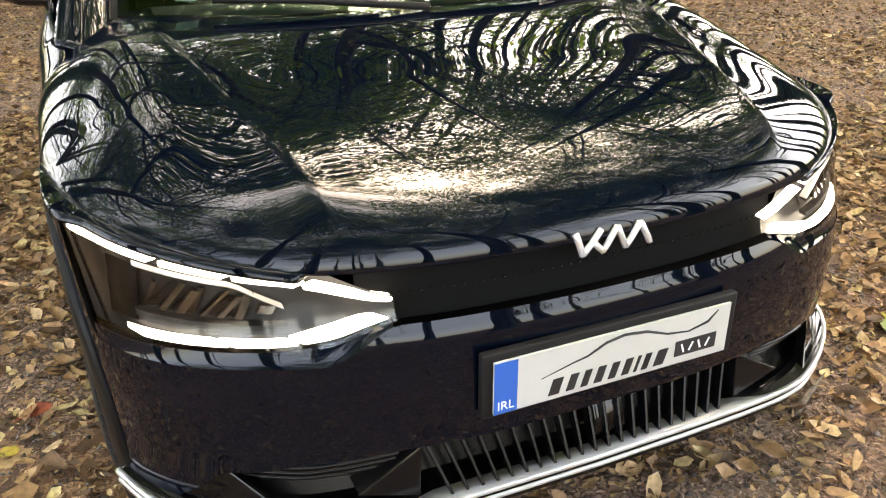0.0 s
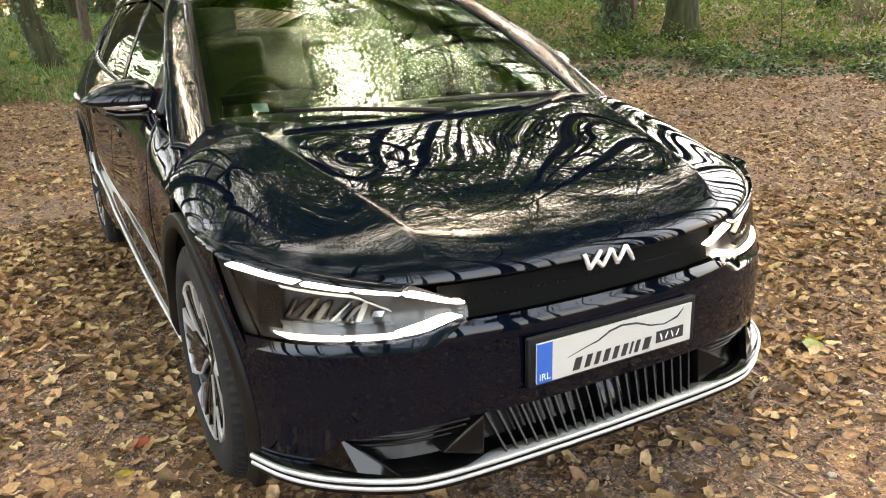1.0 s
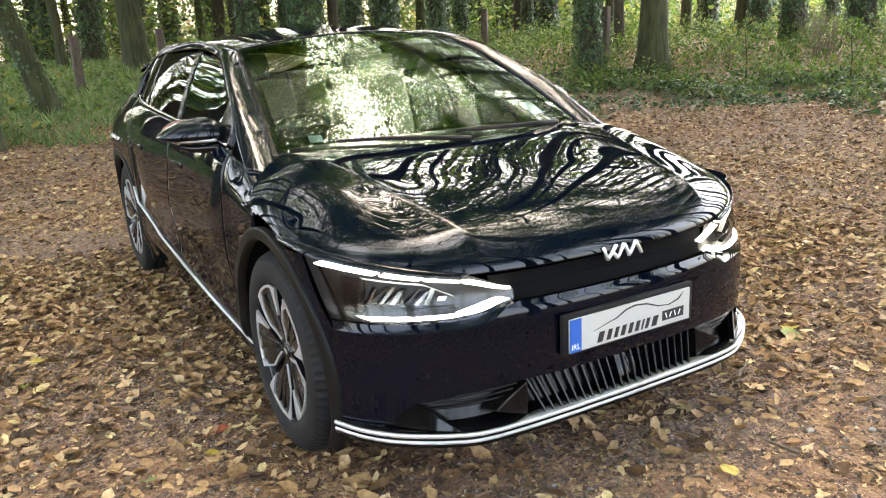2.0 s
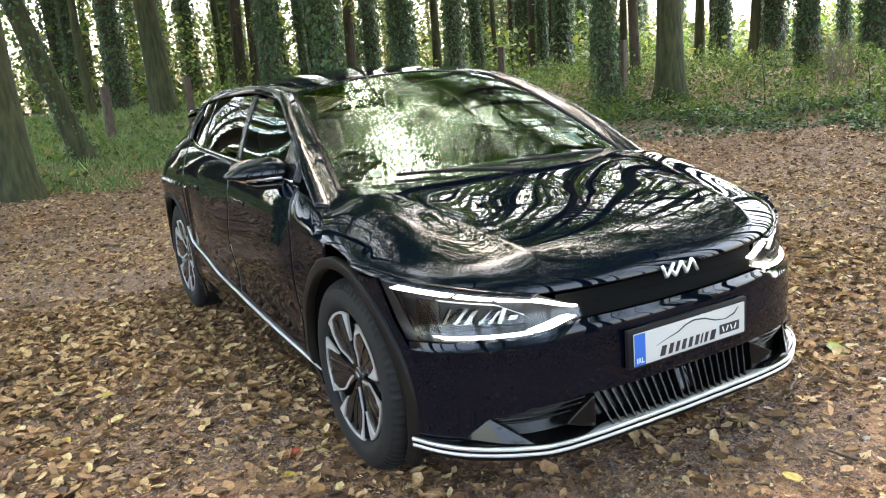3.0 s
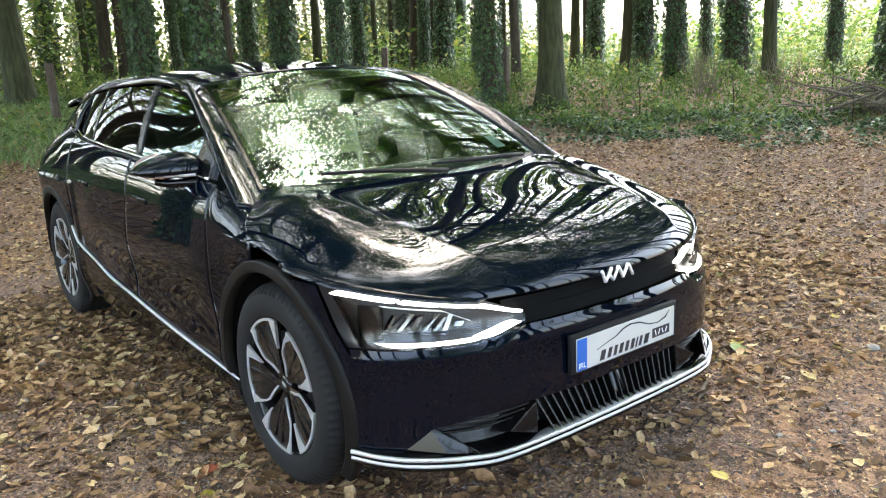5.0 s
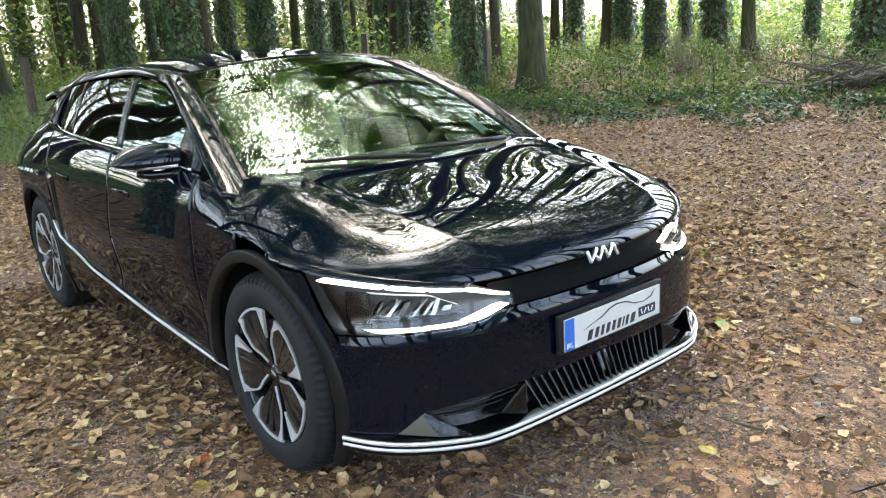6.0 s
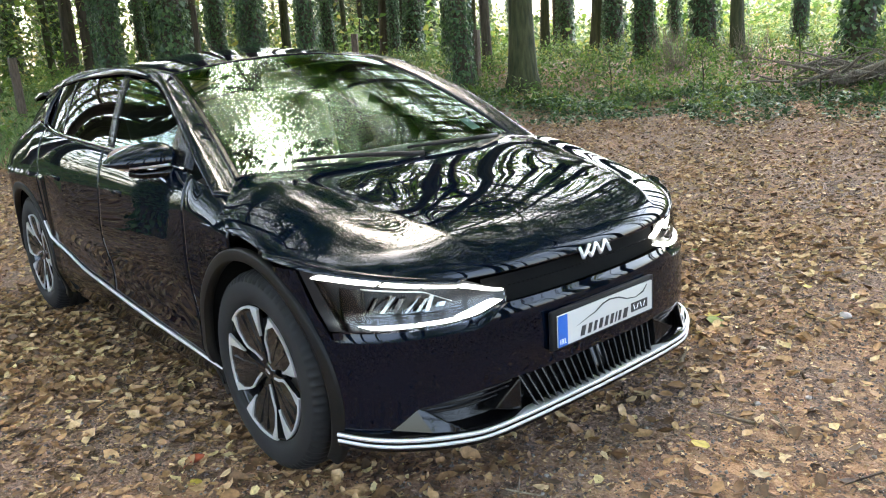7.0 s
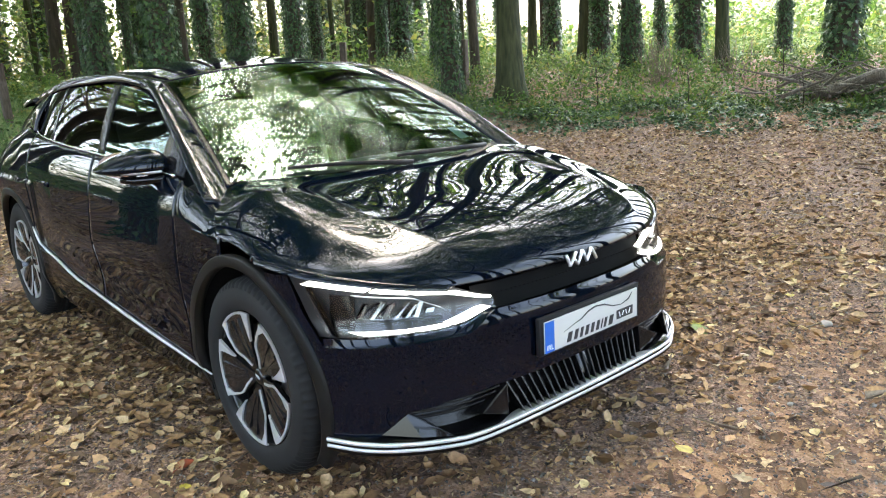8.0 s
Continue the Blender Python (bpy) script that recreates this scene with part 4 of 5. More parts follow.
panel("cowl_panel", cowl, 30, 5, DARK, car, lip=0)
for pts in ([(0.05, 1.06, 1.005), (-0.08, 1.075, 1.018), (-0.28, 1.12, 1.035), (-0.50, 1.165, 1.045)], [(0.56, 1.125, 1.02), (0.42, 1.095, 1.028), (0.20, 1.095, 1.030), (0.02, 1.105, 1.035)]):
    wiper = part("wiper", tube_bm([(x, y - 0.018, z + 0.016) for x, y, z in pts], [0.011, 0.010, 0.008, 0.005], 8), DARK, car, "black windscreen wiper")
    a, b = Vector(pts[1]), Vector(pts[3])
    part("wiper_blade", tube_bm([a + (b - a) * k / 6 + Vector((0, 0.004, 0.010 + 0.006 * math.sin(k * 0.5))) for k in range(7)], 0.007, 6), DARK, wiper)


# ---- mirrors
for side in (-1, 1):
    bm = bmesh.new()
    bmesh.ops.create_uvsphere(bm, u_segments=32, v_segments=20, radius=1)
    for v in bm.verts:
        x, y, z = [math.copysign(abs(q) ** p, q) for q, p in zip(v.co, (0.62, 0.70, 0.85))]
        taper = 1 - 0.80 * (0.5 + 0.5 * x) ** 2.2
        tall = 0.078 * taper
        z = z * tall if z > 0 else z * 0.034 * (0.35 + 0.65 * taper)
        depth = 0.105 * (1 - 0.25 * max(0, x))
        v.co = (side * (0.958 + 0.122 * x), 1.635 + depth * min(y, 0.62) + 0.070 * x - 0.25 * max(0, z) * (1 if y < 0 else 0) * -0.6, 1.088 + z - 0.004 * x)
    bmesh.ops.recalc_face_normals(bm, faces=bm.faces)
    mirror = part("wing_mirror", bm, PAINT, car, "blue-black wing mirror on a thin arm")
    part("mirror_arm", tube_bm([(side * 0.84, 1.47, 1.045), (side * 0.90, 1.53, 1.040), (side * 0.96, 1.60, 1.036), (side * 1.0, 1.64, 1.043)], [0.022, 0.018, 0.018, 0.015], 10), GLOSS, mirror, "gloss black mirror arm")
    pts = [(side * (0.885 + 0.165 * k / 10), 1.500 + 0.105 * k / 10 + 0.05 * (k / 10) ** 4, 1.074 + 0.002 * k / 10) for k in range(11)]
    part("indicator_strip", tube_bm(pts, [0.006 + 0.004 * math.sin(math.pi * k / 10) for k in range(11)], 8), STRIP, mirror, "pale indicator strip")
    bm = bmesh.new()
    bmesh.ops.create_circle(bm, cap_ends=True, segments=32, radius=1)
    for v in bm.verts:
        v.co = (side * (0.955 + 0.092 * v.co.x), 1.702 + 0.055 * v.co.x, 1.095 + 0.055 * v.co.y)
    part("mirror_glass", bm, MIRROR, mirror, "mirror glass")


# ---- cabin
part("dashboard", box_bm((1.36, 0.55, 0.22), (0, 1.56, 0.88), pose(0, 0, 0, -6), 0.07), DASH, car, "dark dashboard")
part("instrument_screen", box_bm((0.62, 0.02, 0.12), (-0.26, 1.76, 1.0), bevel=0.008), GLOSS, car)
bm = bmesh.new()
ring = [Vector((0.175 * math.cos(a), 0, 0.175 * math.sin(a))) for a in np.linspace(0, 2 * math.pi, 33)]
tube_bm(ring, 0.016, 8, bm, False)
box_bm((0.32, 0.03, 0.05), (0, 0, 0), bevel=0.01, bm=bm)
box_bm((0.05, 0.03, 0.16), (0, 0, -0.08), bevel=0.01, bm=bm)
bmesh.ops.transform(bm, matrix=pose(-0.36, 1.90, 0.93, -22), verts=bm.verts)
part("steering_wheel", bm, DARK, car, "black steering wheel")
for x in (-0.36, 0.36):
    seat = part("seat", box_bm((0.50, 0.50, 0.16), (x, 2.30, 0.62), bevel=0.05), FABRIC, car, "dark car seat")
    part("backrest", box_bm((0.50, 0.14, 0.62), (x, 2.62, 0.94), pose(0, 0, 0, -18), 0.05), FABRIC, seat)
    part("headrest", box_bm((0.26, 0.09, 0.17), (x, 2.72, 1.30), pose(0, 0, 0, -12), 0.04), FABRIC, seat)
bench = part("rear_bench", box_bm((1.25, 0.5, 0.16), (0, 3.15, 0.64), bevel=0.05), FABRIC, car, "dark rear bench")
part("bench_back", box_bm((1.25, 0.14, 0.62), (0, 3.48, 0.95), pose(0, 0, 0, -20), 0.05), FABRIC, bench)
part("rear_view_mirror", box_bm((0.24, 0.03, 0.07), (0, 1.86, 1.33), pose(0, 0, 0, 10), 0.012), DARK, car)
for u, v, w, h in ((0.86, 0.10, 0.05, 0.10), (0.105, 0.08, 0.035, 0.045)):
    panel("screen_sticker", lambda a, b, u=u, v=v, w=w, h=h: tuple(c + d for c, d in zip(screen(u + w * a, v + h * b), (0, 0.008, -0.006))), 5, 5, STICKER, car, "pale paper disc behind the glass", lip=0)


# ---------------------------------------------------------------- woodland
rng = np.random.default_rng(7)


def leaf_shapes(n, size, lift=0.3, wide=0.5, curl=0.25, gen=None):
    """n pointed, curled leaves lying flat: arrays of vertices (n, 7, 3) and their eight triangles."""
    g = gen or rng
    L = size * (0.42 + 1.25 * g.random(n) ** 1.8)
    W = L * wide * (0.7 + 0.6 * g.random(n))
    base = np.zeros((n, 7, 3))
    along = np.array([-0.5, -0.22, -0.22, 0.18, 0.18, 0.5, 0.0])
    across = np.array([0, -0.46, 0.46, -0.40, 0.40, 0, 0])
    base[:, :, 0] = along * L[:, None]
    base[:, :, 1] = across * W[:, None]
    c = curl * (g.random(n) * 1.6 - 0.3)
    base[:, :, 2] = (np.abs(across) * c[:, None] * W[:, None] * 1.6) + (along ** 2) * (c * L)[:, None] * 1.3
    base[:, 6, 2] -= 0.06 * W
    base[:, 1:5, :2] += g.normal(0, 1, (n, 4, 2)) * (0.10 * W)[:, None, None]
    base[:, :, 2] += g.normal(0, 1, (n, 7)) * (curl * 0.16 * W)[:, None]
    return base


LEAF_TRIS = np.array([(0, 1, 6), (0, 6, 2), (1, 3, 6), (2, 6, 4), (3, 5, 6), (4, 6, 5)])


def turned(base, yaw, tilt, roll, place):
    """Leaves turned each by its own angles and set at their places."""
    cy, sy, ct, st, cr, sr = np.cos(yaw), np.sin(yaw), np.cos(tilt), np.sin(tilt), np.cos(roll), np.sin(roll)
    x, y, z = base[..., 0], base[..., 1], base[..., 2]
    y, z = y * cr[:, None] - z * sr[:, None], y * sr[:, None] + z * cr[:, None]
    x, z = x * ct[:, None] + z * st[:, None], -x * st[:, None] + z * ct[:, None]
    x, y = x * cy[:, None] - y * sy[:, None], x * sy[:, None] + y * cy[:, None]
    return np.stack([x, y, z], -1) + place[:, None, :]


def leaves_object(name, base, yaw, tilt, roll, place, mat, parent=None, simple=False):
    if simple:
        base = base[:, [0, 1, 5, 2]]
    v = turned(base, yaw, tilt, roll, place)
    n, k = v.shape[:2]
    f = ((np.array([(0, 1, 2), (0, 2, 3)]) if simple else LEAF_TRIS)[None] + (np.arange(n) * k)[:, None, None]).reshape(-1, 3)
    return many(name, v.reshape(-1, 3), f, mat, parent)


def edge_y(x):
    """Where the undergrowth begins behind the clearing."""
    return np.interp(x, (-14, -6, -1.6, 0.2, 3, 5.2, 6.5, 7.07, 7.64, 8.04, 8.6, 9.7, 12, 14), (11.5, 11.2, 10.6, 10.6, 10.0, 8.8, 7.3, 6.4, 5.7, 4.9, 3.6, 2.6, -2.0, -9))


def under_car(x, y):
    return (np.abs(x) < 0.80) & (y > 0.35) & (y < 4.4)


def scatter(n, x0, x1, y0, y1, dense):
    x, y = rng.uniform(x0, x1, n), rng.uniform(y0, y1, n)
    keep = rng.random(n) < dense(x, y)
    return x[keep], y[keep]


def patchy(x, y, s=0.8, seed=0.0):
    return 0.5 + 0.25 * np.sin(s * 2.1 * x + 1.3 * np.sin(s * 1.7 * y + seed)) + 0.25 * np.sin(s * 2.7 * y + 1.7 * np.sin(s * 1.3 * x + 2 + seed))


def litter_density(x, y):
    track = np.exp(-((y + 0.1 * x + 0.6) / 1.25) ** 2) * step(-2.6, -1.2, x) * (1 - 0.8 * step(3.2, 5.5, x)) + 0.42 * np.exp(-((x + 1.45) / 0.45) ** 2 - ((y - 0.8) / 1.4) ** 2)
    d = 0.48 + 0.65 * np.clip(patchy(x, y), 0, 1)
    d = d * (1 - 0.90 * np.clip(1.15 * track, 0, 1))
    d = np.where(y > edge_y(x) + 0.4, d * 0.35, d)
    return np.clip(d, 0.05, 1)


def build_litter():
    for name, n, box, size, mat in (("leaf_litter", 210000, (-7, 10.5, -4.2, 12), 0.042, LITTER), ("leaf_litter", 60000, (-3.6, 3.4, -2.6, 4.5), 0.054, LITTER), ("leaf_litter", 110000, (-12, 12, -7, 13), 0.064, LITTER)):
        far = (lambda x, y: litter_density(x, y) * step(3.0, 5.5, np.hypot(x, y - 1))) if n == 110000 else litter_density
        x, y = scatter(n, *box[:2], *box[2:], far)
        m = len(x)
        base = leaf_shapes(m, size, wide=0.55, curl=0.5)
        place = np.stack([x, y, ground_z(x, y) + 0.004 + 0.020 * rng.random(m) ** 2], -1)
        ob = leaves_object(name, base, rng.uniform(0, 6.3, m), rng.normal(0, 0.28, m), rng.normal(0, 0.32, m), place, mat, None, n == 110000)
        tagged(ob, "thick scatter of dry brown fallen leaves on the ground", "fallen leaves", kind="stuff")


    # broken bits of leaf trodden into the track
    x, y = scatter(170000, -3.6, 4.2, -2.6, 3.0, lambda x, y: np.clip(0.55 + 0.6 * (patchy(x, y, 2.3, 1.0) - 0.5), 0.1, 1))
    m = len(x)
    place = np.stack([x, y, ground_z(x, y) + 0.003 + 0.006 * rng.random(m)], -1)
    ob = leaves_object("leaf_crumbs", leaf_shapes(m, 0.019, wide=0.5, curl=0.5), rng.uniform(0, 6.3, m), rng.normal(0, 0.25, m), rng.normal(0, 0.3, m), place, LITTER, None, True)
    tagged(ob, "small broken bits of brown leaf trodden into the track", "leaf litter", kind="stuff")


def build_grit():
    n = 85000
    x, y = scatter(n, -4.5, 5.5, -3.4, 4.5, lambda x, y: np.clip(1.05 - 0.8 * litter_density(x, y), 0.1, 1))
    m = len(x)
    s = 0.003 + 0.009 * rng.random(m) ** 3
    octa = np.array([(1, 0, 0), (0, 1, 0), (-1, 0, 0), (0, -1, 0), (0, 0, 0.7), (0, 0, -0.6)])
    base = octa[None] * s[:, None, None] * rng.uniform(0.6, 1.4, (m, 6, 1))
    v = turned(base, rng.uniform(0, 6.3, m), rng.normal(0, 0.4, m), rng.normal(0, 0.4, m), np.stack([x, y, ground_z(x, y) + 0.3 * s], -1))
    tri = np.array([(0, 1, 4), (1, 2, 4), (2, 3, 4), (3, 0, 4), (1, 0, 5), (2, 1, 5), (3, 2, 5), (0, 3, 5)])
    f = (tri[None] + (np.arange(m) * 6)[:, None, None]).reshape(-1, 3)
    tagged(many("grit", v.reshape(-1, 3), f, PEBBLE), "fine grey and reddish grit on the track", "grit", kind="stuff")


def build_twigs():
    n = 2000
    x, y = scatter(n, -6, 9, -3.5, 9, lambda x, y: 0.8 + 0 * x)
    m = len(x)
    L, w = rng.uniform(0.04, 0.22, m), rng.uniform(0.001, 0.0026, m)
    base = np.zeros((m, 6, 3))
    for k, a in enumerate((0, 2.1, 4.2)):
        for e, s in ((0, -0.5), (3, 0.5)):
            base[:, k + e, 0] = s * L
            base[:, k + e, 1] = np.cos(a) * w + 0.06 * L * (s > 0) * rng.normal(0, 1, m)
            base[:, k + e, 2] = np.sin(a) * w
    v = turned(base, rng.uniform(0, 6.3, m), rng.normal(0, 0.06, m), rng.uniform(0, 6, m), np.stack([x, y, ground_z(x, y) + 0.02], -1))
    q = np.array([(0, 1, 4), (0, 4, 3), (1, 2, 5), (1, 5, 4), (2, 0, 3), (2, 3, 5)])
    f = (q[None] + (np.arange(m) * 6)[:, None, None]).reshape(-1, 3)
    tagged(many("twigs", v.reshape(-1, 3), f, TWIG), "thin dry twigs strewn over the leaves", "twigs", kind="stuff")


def build_undergrowth():
    # low ivy at the edge of the clearing, taller fern and bramble behind
    def band(n, lo, hi, box):
        x, y = rng.uniform(box[0], box[1], n), rng.uniform(box[2], box[3], n)
        d = (y - edge_y(x)) * 0.75 + 1.9 * (patchy(x, y, 1.1, 1.0) - 0.5) + 0.8 * (patchy(x, y, 3.1, 2.0) - 0.5) + rng.normal(0, 0.16, n)
        keep = (d > lo) & (d < hi) & (rng.random(n) < (0.12 + 1.0 * patchy(x, y, 1.6, 3.0)) * step(-0.4, 1.0, d - lo))
        return x[keep], y[keep], d[keep]
    x, y, d = band(260000, -0.1, 3.4, (4.5, 16, -3, 12))
    m = len(x)
    z = ground_z(x, y) + 0.015 + 0.15 * rng.random(m) * step(-0.1, 1.6, d) * (0.2 + 1.1 * patchy(x, y, 2.0))
    ob = leaves_object("ivy_carpet", leaf_shapes(m, 0.06, wide=0.85, curl=0.2), rng.uniform(0, 6.3, m), rng.normal(0, 0.45, m), rng.normal(0, 0.45, m), np.stack([x, y, z], -1), IVY, None, True)
    tagged(ob, "low dark green ivy and bramble leaves at the edge of the clearing", "undergrowth", kind="stuff")
    x, y, d = band(480000, 0.8, 14, (2.5, 24, -3, 24))
    m = len(x)
    z = ground_z(x, y) + (0.08 + 0.50 * rng.random(m) ** 1.4 * step(0.8, 4.0, d) * (0.25 + 1.0 * patchy(x, y, 1.3, 5.0)))
    ob = leaves_object("fern_undergrowth", leaf_shapes(m, 0.085, wide=0.42, curl=0.3), rng.uniform(0, 6.3, m), rng.normal(-0.3, 0.55, m), rng.normal(0, 0.5, m), np.stack([x, y, z], -1), FERN, None, True)
    tagged(ob, "green fern and bramble undergrowth between the trees", "undergrowth", kind="stuff")
    # grass behind the car's tail
    n = 130000
    x, y = rng.uniform(-12, 6, n), rng.uniform(9.4, 24, n)
    keep = (y > edge_y(x) - 0.3 + 1.2 * (patchy(x, y, 1.5) - 0.5)) & (rng.random(n) < 0.35 + 0.7 * patchy(x, y, 1.9, 4))
    x, y = x[keep], y[keep]
    m = len(x)
    base = leaf_shapes(m, 0.20, wide=0.07, curl=0.5)
    ob = leaves_object("grass", base, rng.uniform(0, 6.3, m), -rng.uniform(0.5, 1.4, m), rng.normal(0, 0.3, m), np.stack([x, y, ground_z(x, y) + 0.06], -1), GRASS, None, True)
    tagged(ob, "pale green woodland grass behind the car", "grass", kind="stuff")
    n = 9000
    x, y = rng.uniform(-12, 5.5, n), rng.uniform(9.6, 20, n)
    keep = (y > edge_y(x) + 0.2 + 2.2 * (patchy(x, y, 1.0, 2) - 0.4))
    x, y = x[keep], y[keep]
    m = len(x)
    ob = leaves_object("low_weeds", leaf_shapes(m, 0.10, wide=0.7, curl=0.2), rng.uniform(0, 6.3, m), rng.normal(0, 0.5, m), rng.normal(0, 0.5, m), np.stack([x, y, ground_z(x, y) + 0.04 + 0.12 * rng.random(m)], -1), FERN)
    tagged(ob, "low leafy weeds in the grass", "undergrowth", kind="stuff")


# ---- trees
def ring_trunk(height, r0, r1, seed, lean=0.0, wobble=0.12, sides=14, rings=22, flare=0.32):
    """Vertices and faces of a tapered, uneven trunk."""
    g = np.random.default_rng(seed)
    a = np.linspace(0, 2 * np.pi, sides + 1)[:-1]
    ph = g.uniform(0, 6.3, 6)
    verts, mid = [], []
    for i in range(rings):
        q = i / (rings - 1)
        z = height * q ** 1.25 - 0.25 * (i == 0)
        r = r1 + (r0 - r1) * (1 - q) ** 0.9 + r0 * flare * math.exp(-z / (1.6 * r0 + 0.01)) * (1 + 0.35 * np.sin(3 * a + ph[0]))
        r = r * (1 + 0.10 * np.sin(2 * a + ph[1] + z * 0.3) + 0.05 * np.sin(5 * a + ph[2] - z * 0.8))
        cx = lean * z + wobble * (math.sin(0.35 * z + ph[3]) - math.sin(ph[3]))
        cy = wobble * (math.sin(0.31 * z + ph[4]) - math.sin(ph[4]))
        mid.append((cx, cy, z))
        verts += list(zip(cx + r * np.cos(a), cy + r * np.sin(a), np.full(sides, z)))
    faces = [(i * sides + k, i * sides + (k + 1) % sides, (i + 1) * sides + (k + 1) % sides, (i + 1) * sides + k) for i in range(rings - 1) for k in range(sides)]
    return verts, faces, np.array(mid)


def build_tree(name, label, seed, height, r0, ivy=0.0, lean=0.0, bark=None, crown_from=0.55, clumps=17, reach=(0.14, 0.30), limbs=9, leaf=0.17, dense=1.0):
    g = np.random.default_rng(seed)
    tree = thing(name, label, "tree")
    v, f, mid = ring_trunk(height, r0, 0.06, seed, lean)
    put_mesh("trunk", v, f, bark or BARK, tree, "mossy grey-brown bark")
    ends, twigs = [], []
    for k in range(limbs):
        h = height * g.uniform(crown_from * 0.85, 0.92)
        base = np.array([np.interp(h, mid[:, 2], mid[:, c]) for c in range(3)])
        a, L = g.uniform(0, 6.3), height * g.uniform(*reach)
        up = g.uniform(0.25, 0.75)
        pts = []
        for q in np.linspace(0, 1, 6):
            pts.append(base + np.array([math.cos(a) * L * q, math.sin(a) * L * q, up * L * q ** 1.4]) + g.normal(0, 0.10, 3) * q)
        rr = r0 * 0.34 * (1 - h / height * 0.5)
        part("limb", tube_bm(pts, [rr * (1 - 0.85 * q) for q in np.linspace(0, 1, 6)], 6), bark or BARK, tree)
        ends += [(pts[3], 1.0), (pts[5], 1.0)]
        for j in range(4):
            p = np.array(pts[2 + j % 4])
            w = p + np.array([math.cos(a + g.normal(0, 1.0)), math.sin(a + g.normal(0, 1.0)), g.uniform(0.1, 0.9)]) * height * g.uniform(0.06, 0.13)
            twigs += [(p, (p + w) / 2 + g.normal(0, 0.12, 3), w)]
            ends.append((w, 1.0))
    bm = bmesh.new()
    for p in twigs:
        tube_bm(p, [r0 * 0.10, r0 * 0.07, r0 * 0.025], 5, bm)
    part("branches", bm, bark or BARK, tree)
    # crown: clumps of leaves about the limbs
    P = []
    for k in range(clumps):
        c = np.array(ends[k % len(ends)][0]) + g.normal(0, 0.45, 3)
        n = int(g.integers(22, 52) * dense)
        P.append(c + g.normal(0, 1, (n, 3)) * np.array([0.62, 0.62, 0.26]) * g.uniform(0.6, 1.25))
    P = np.concatenate(P)
    m = len(P)
    leaves_object("crown", leaf_shapes(m, leaf, wide=0.75, curl=0.2, gen=g), g.uniform(0, 6.3, m), g.normal(0, 0.6, m), g.normal(0, 0.6, m), P, CANOPY, tree, True)
    if ivy:
        n = int(7000 * ivy)
        h = (g.random(n) ** 0.9) * height * 0.31
        a = g.uniform(0, 2 * np.pi, n)
        cx, cy = np.interp(h, mid[:, 2], mid[:, 0]), np.interp(h, mid[:, 2], mid[:, 1])
        r = (r0 * (1 - 0.55 * h / height) + 0.03) * (1.0 + 0.14 * np.sin(3 * a + h * 1.7)) + 0.065 * g.random(n) ** 1.3 + 0.07 * np.exp(-h / 0.5)
        P = np.stack([cx + r * np.cos(a), cy + r * np.sin(a), h], -1)
        leaves_object("ivy", leaf_shapes(n, 0.066, wide=0.95, curl=0.2, gen=g), a, np.full(n, 1.1) + g.normal(0, 0.4, n), g.normal(0, 0.5, n), P, IVY, tree, True)
    return tree


def plant(tree, x, y, turn, size=1.0, first=False):
    m = pose(x, y, float(ground_z(x, y)) - 0.03, 0, 0, turn) @ Matrix.Diagonal((size, size, 0.5 + 0.5 * size, 1))
    if first:
        tree.matrix_basis = m
        return tree
    return copy_thing(tree, m)


IVY_LABEL = "tall woodland tree with an ivy-covered trunk"
BARE_LABEL = "tall woodland tree with a bare mossy trunk"


def build_far_foliage():
    """Leafy thickets and low boughs far behind the trunks, thinning out towards the open field."""
    g = np.random.default_rng(17)
    tops = ((-45, -10, 28, 33, 38, 42, 46, 49, 54, 58, 66, 85), (22, 22, 15, 8, 4.5, 3.0, 0.4, -0.6, -0.4, 1.0, 1.8, 5))
    for name, label, n, size, mat, near, far in (
            ("far_thicket", "dense green thicket far back in the wood", 130000, 0.17, FERN, 24, 40),
            ("far_canopy", "yellowing tree foliage far back in the wood", 240000, 0.15, HEDGE, 30, 54),
            ("bright_hedge", "sunlit yellow-green hedge beyond the wood", 45000, 0.12, HEDGE, 30, 46)):
        c = n // 60
        az, r = g.uniform(-60, 85, c), g.uniform(near, far, c)
        if name == "far_canopy":
            az = np.where(g.random(c) < 0.5, g.uniform(-8, 40, c), az)
        top = np.interp(az, *tops)
        if name == "far_thicket":
            z = 0.2 + g.random(c) ** 1.5 * np.where(az < 30, 7.0, np.where((az > 43) & (az < 57), 0.5, 1.3))
        elif name == "far_canopy":
            z = 1.45 + r * np.tan(np.radians(-1.2 + (top + 1.2) * g.random(c)))
        else:
            z = g.uniform(0.05, 1.0, c) ** 1.8 * np.where((az > 43) & (az < 57), 0.7, 2.2)
        x, y = -2.1 + r * np.sin(np.radians(az)), -1.6 + r * np.cos(np.radians(az))
        C = np.stack([x, y, ground_z(x, y) + z], -1)
        P = (C[:, None] + g.normal(0, 1, (c, 60, 3)) * np.array([1.0, 1.0, 0.42]) * g.uniform(0.5, 1.1, (c, 1, 1))).reshape(-1, 3)
        P[:, 2] = np.maximum(P[:, 2], ground_z(P[:, 0], P[:, 1]) + 0.05)
        m = len(P)
        ob = leaves_object(name, leaf_shapes(m, size, wide=0.7, curl=0.2, gen=g), g.uniform(0, 6.3, m), g.normal(0, 0.6, m), g.normal(0, 0.6, m), P, mat, None, True)
        tagged(ob, label, "foliage", kind="stuff")


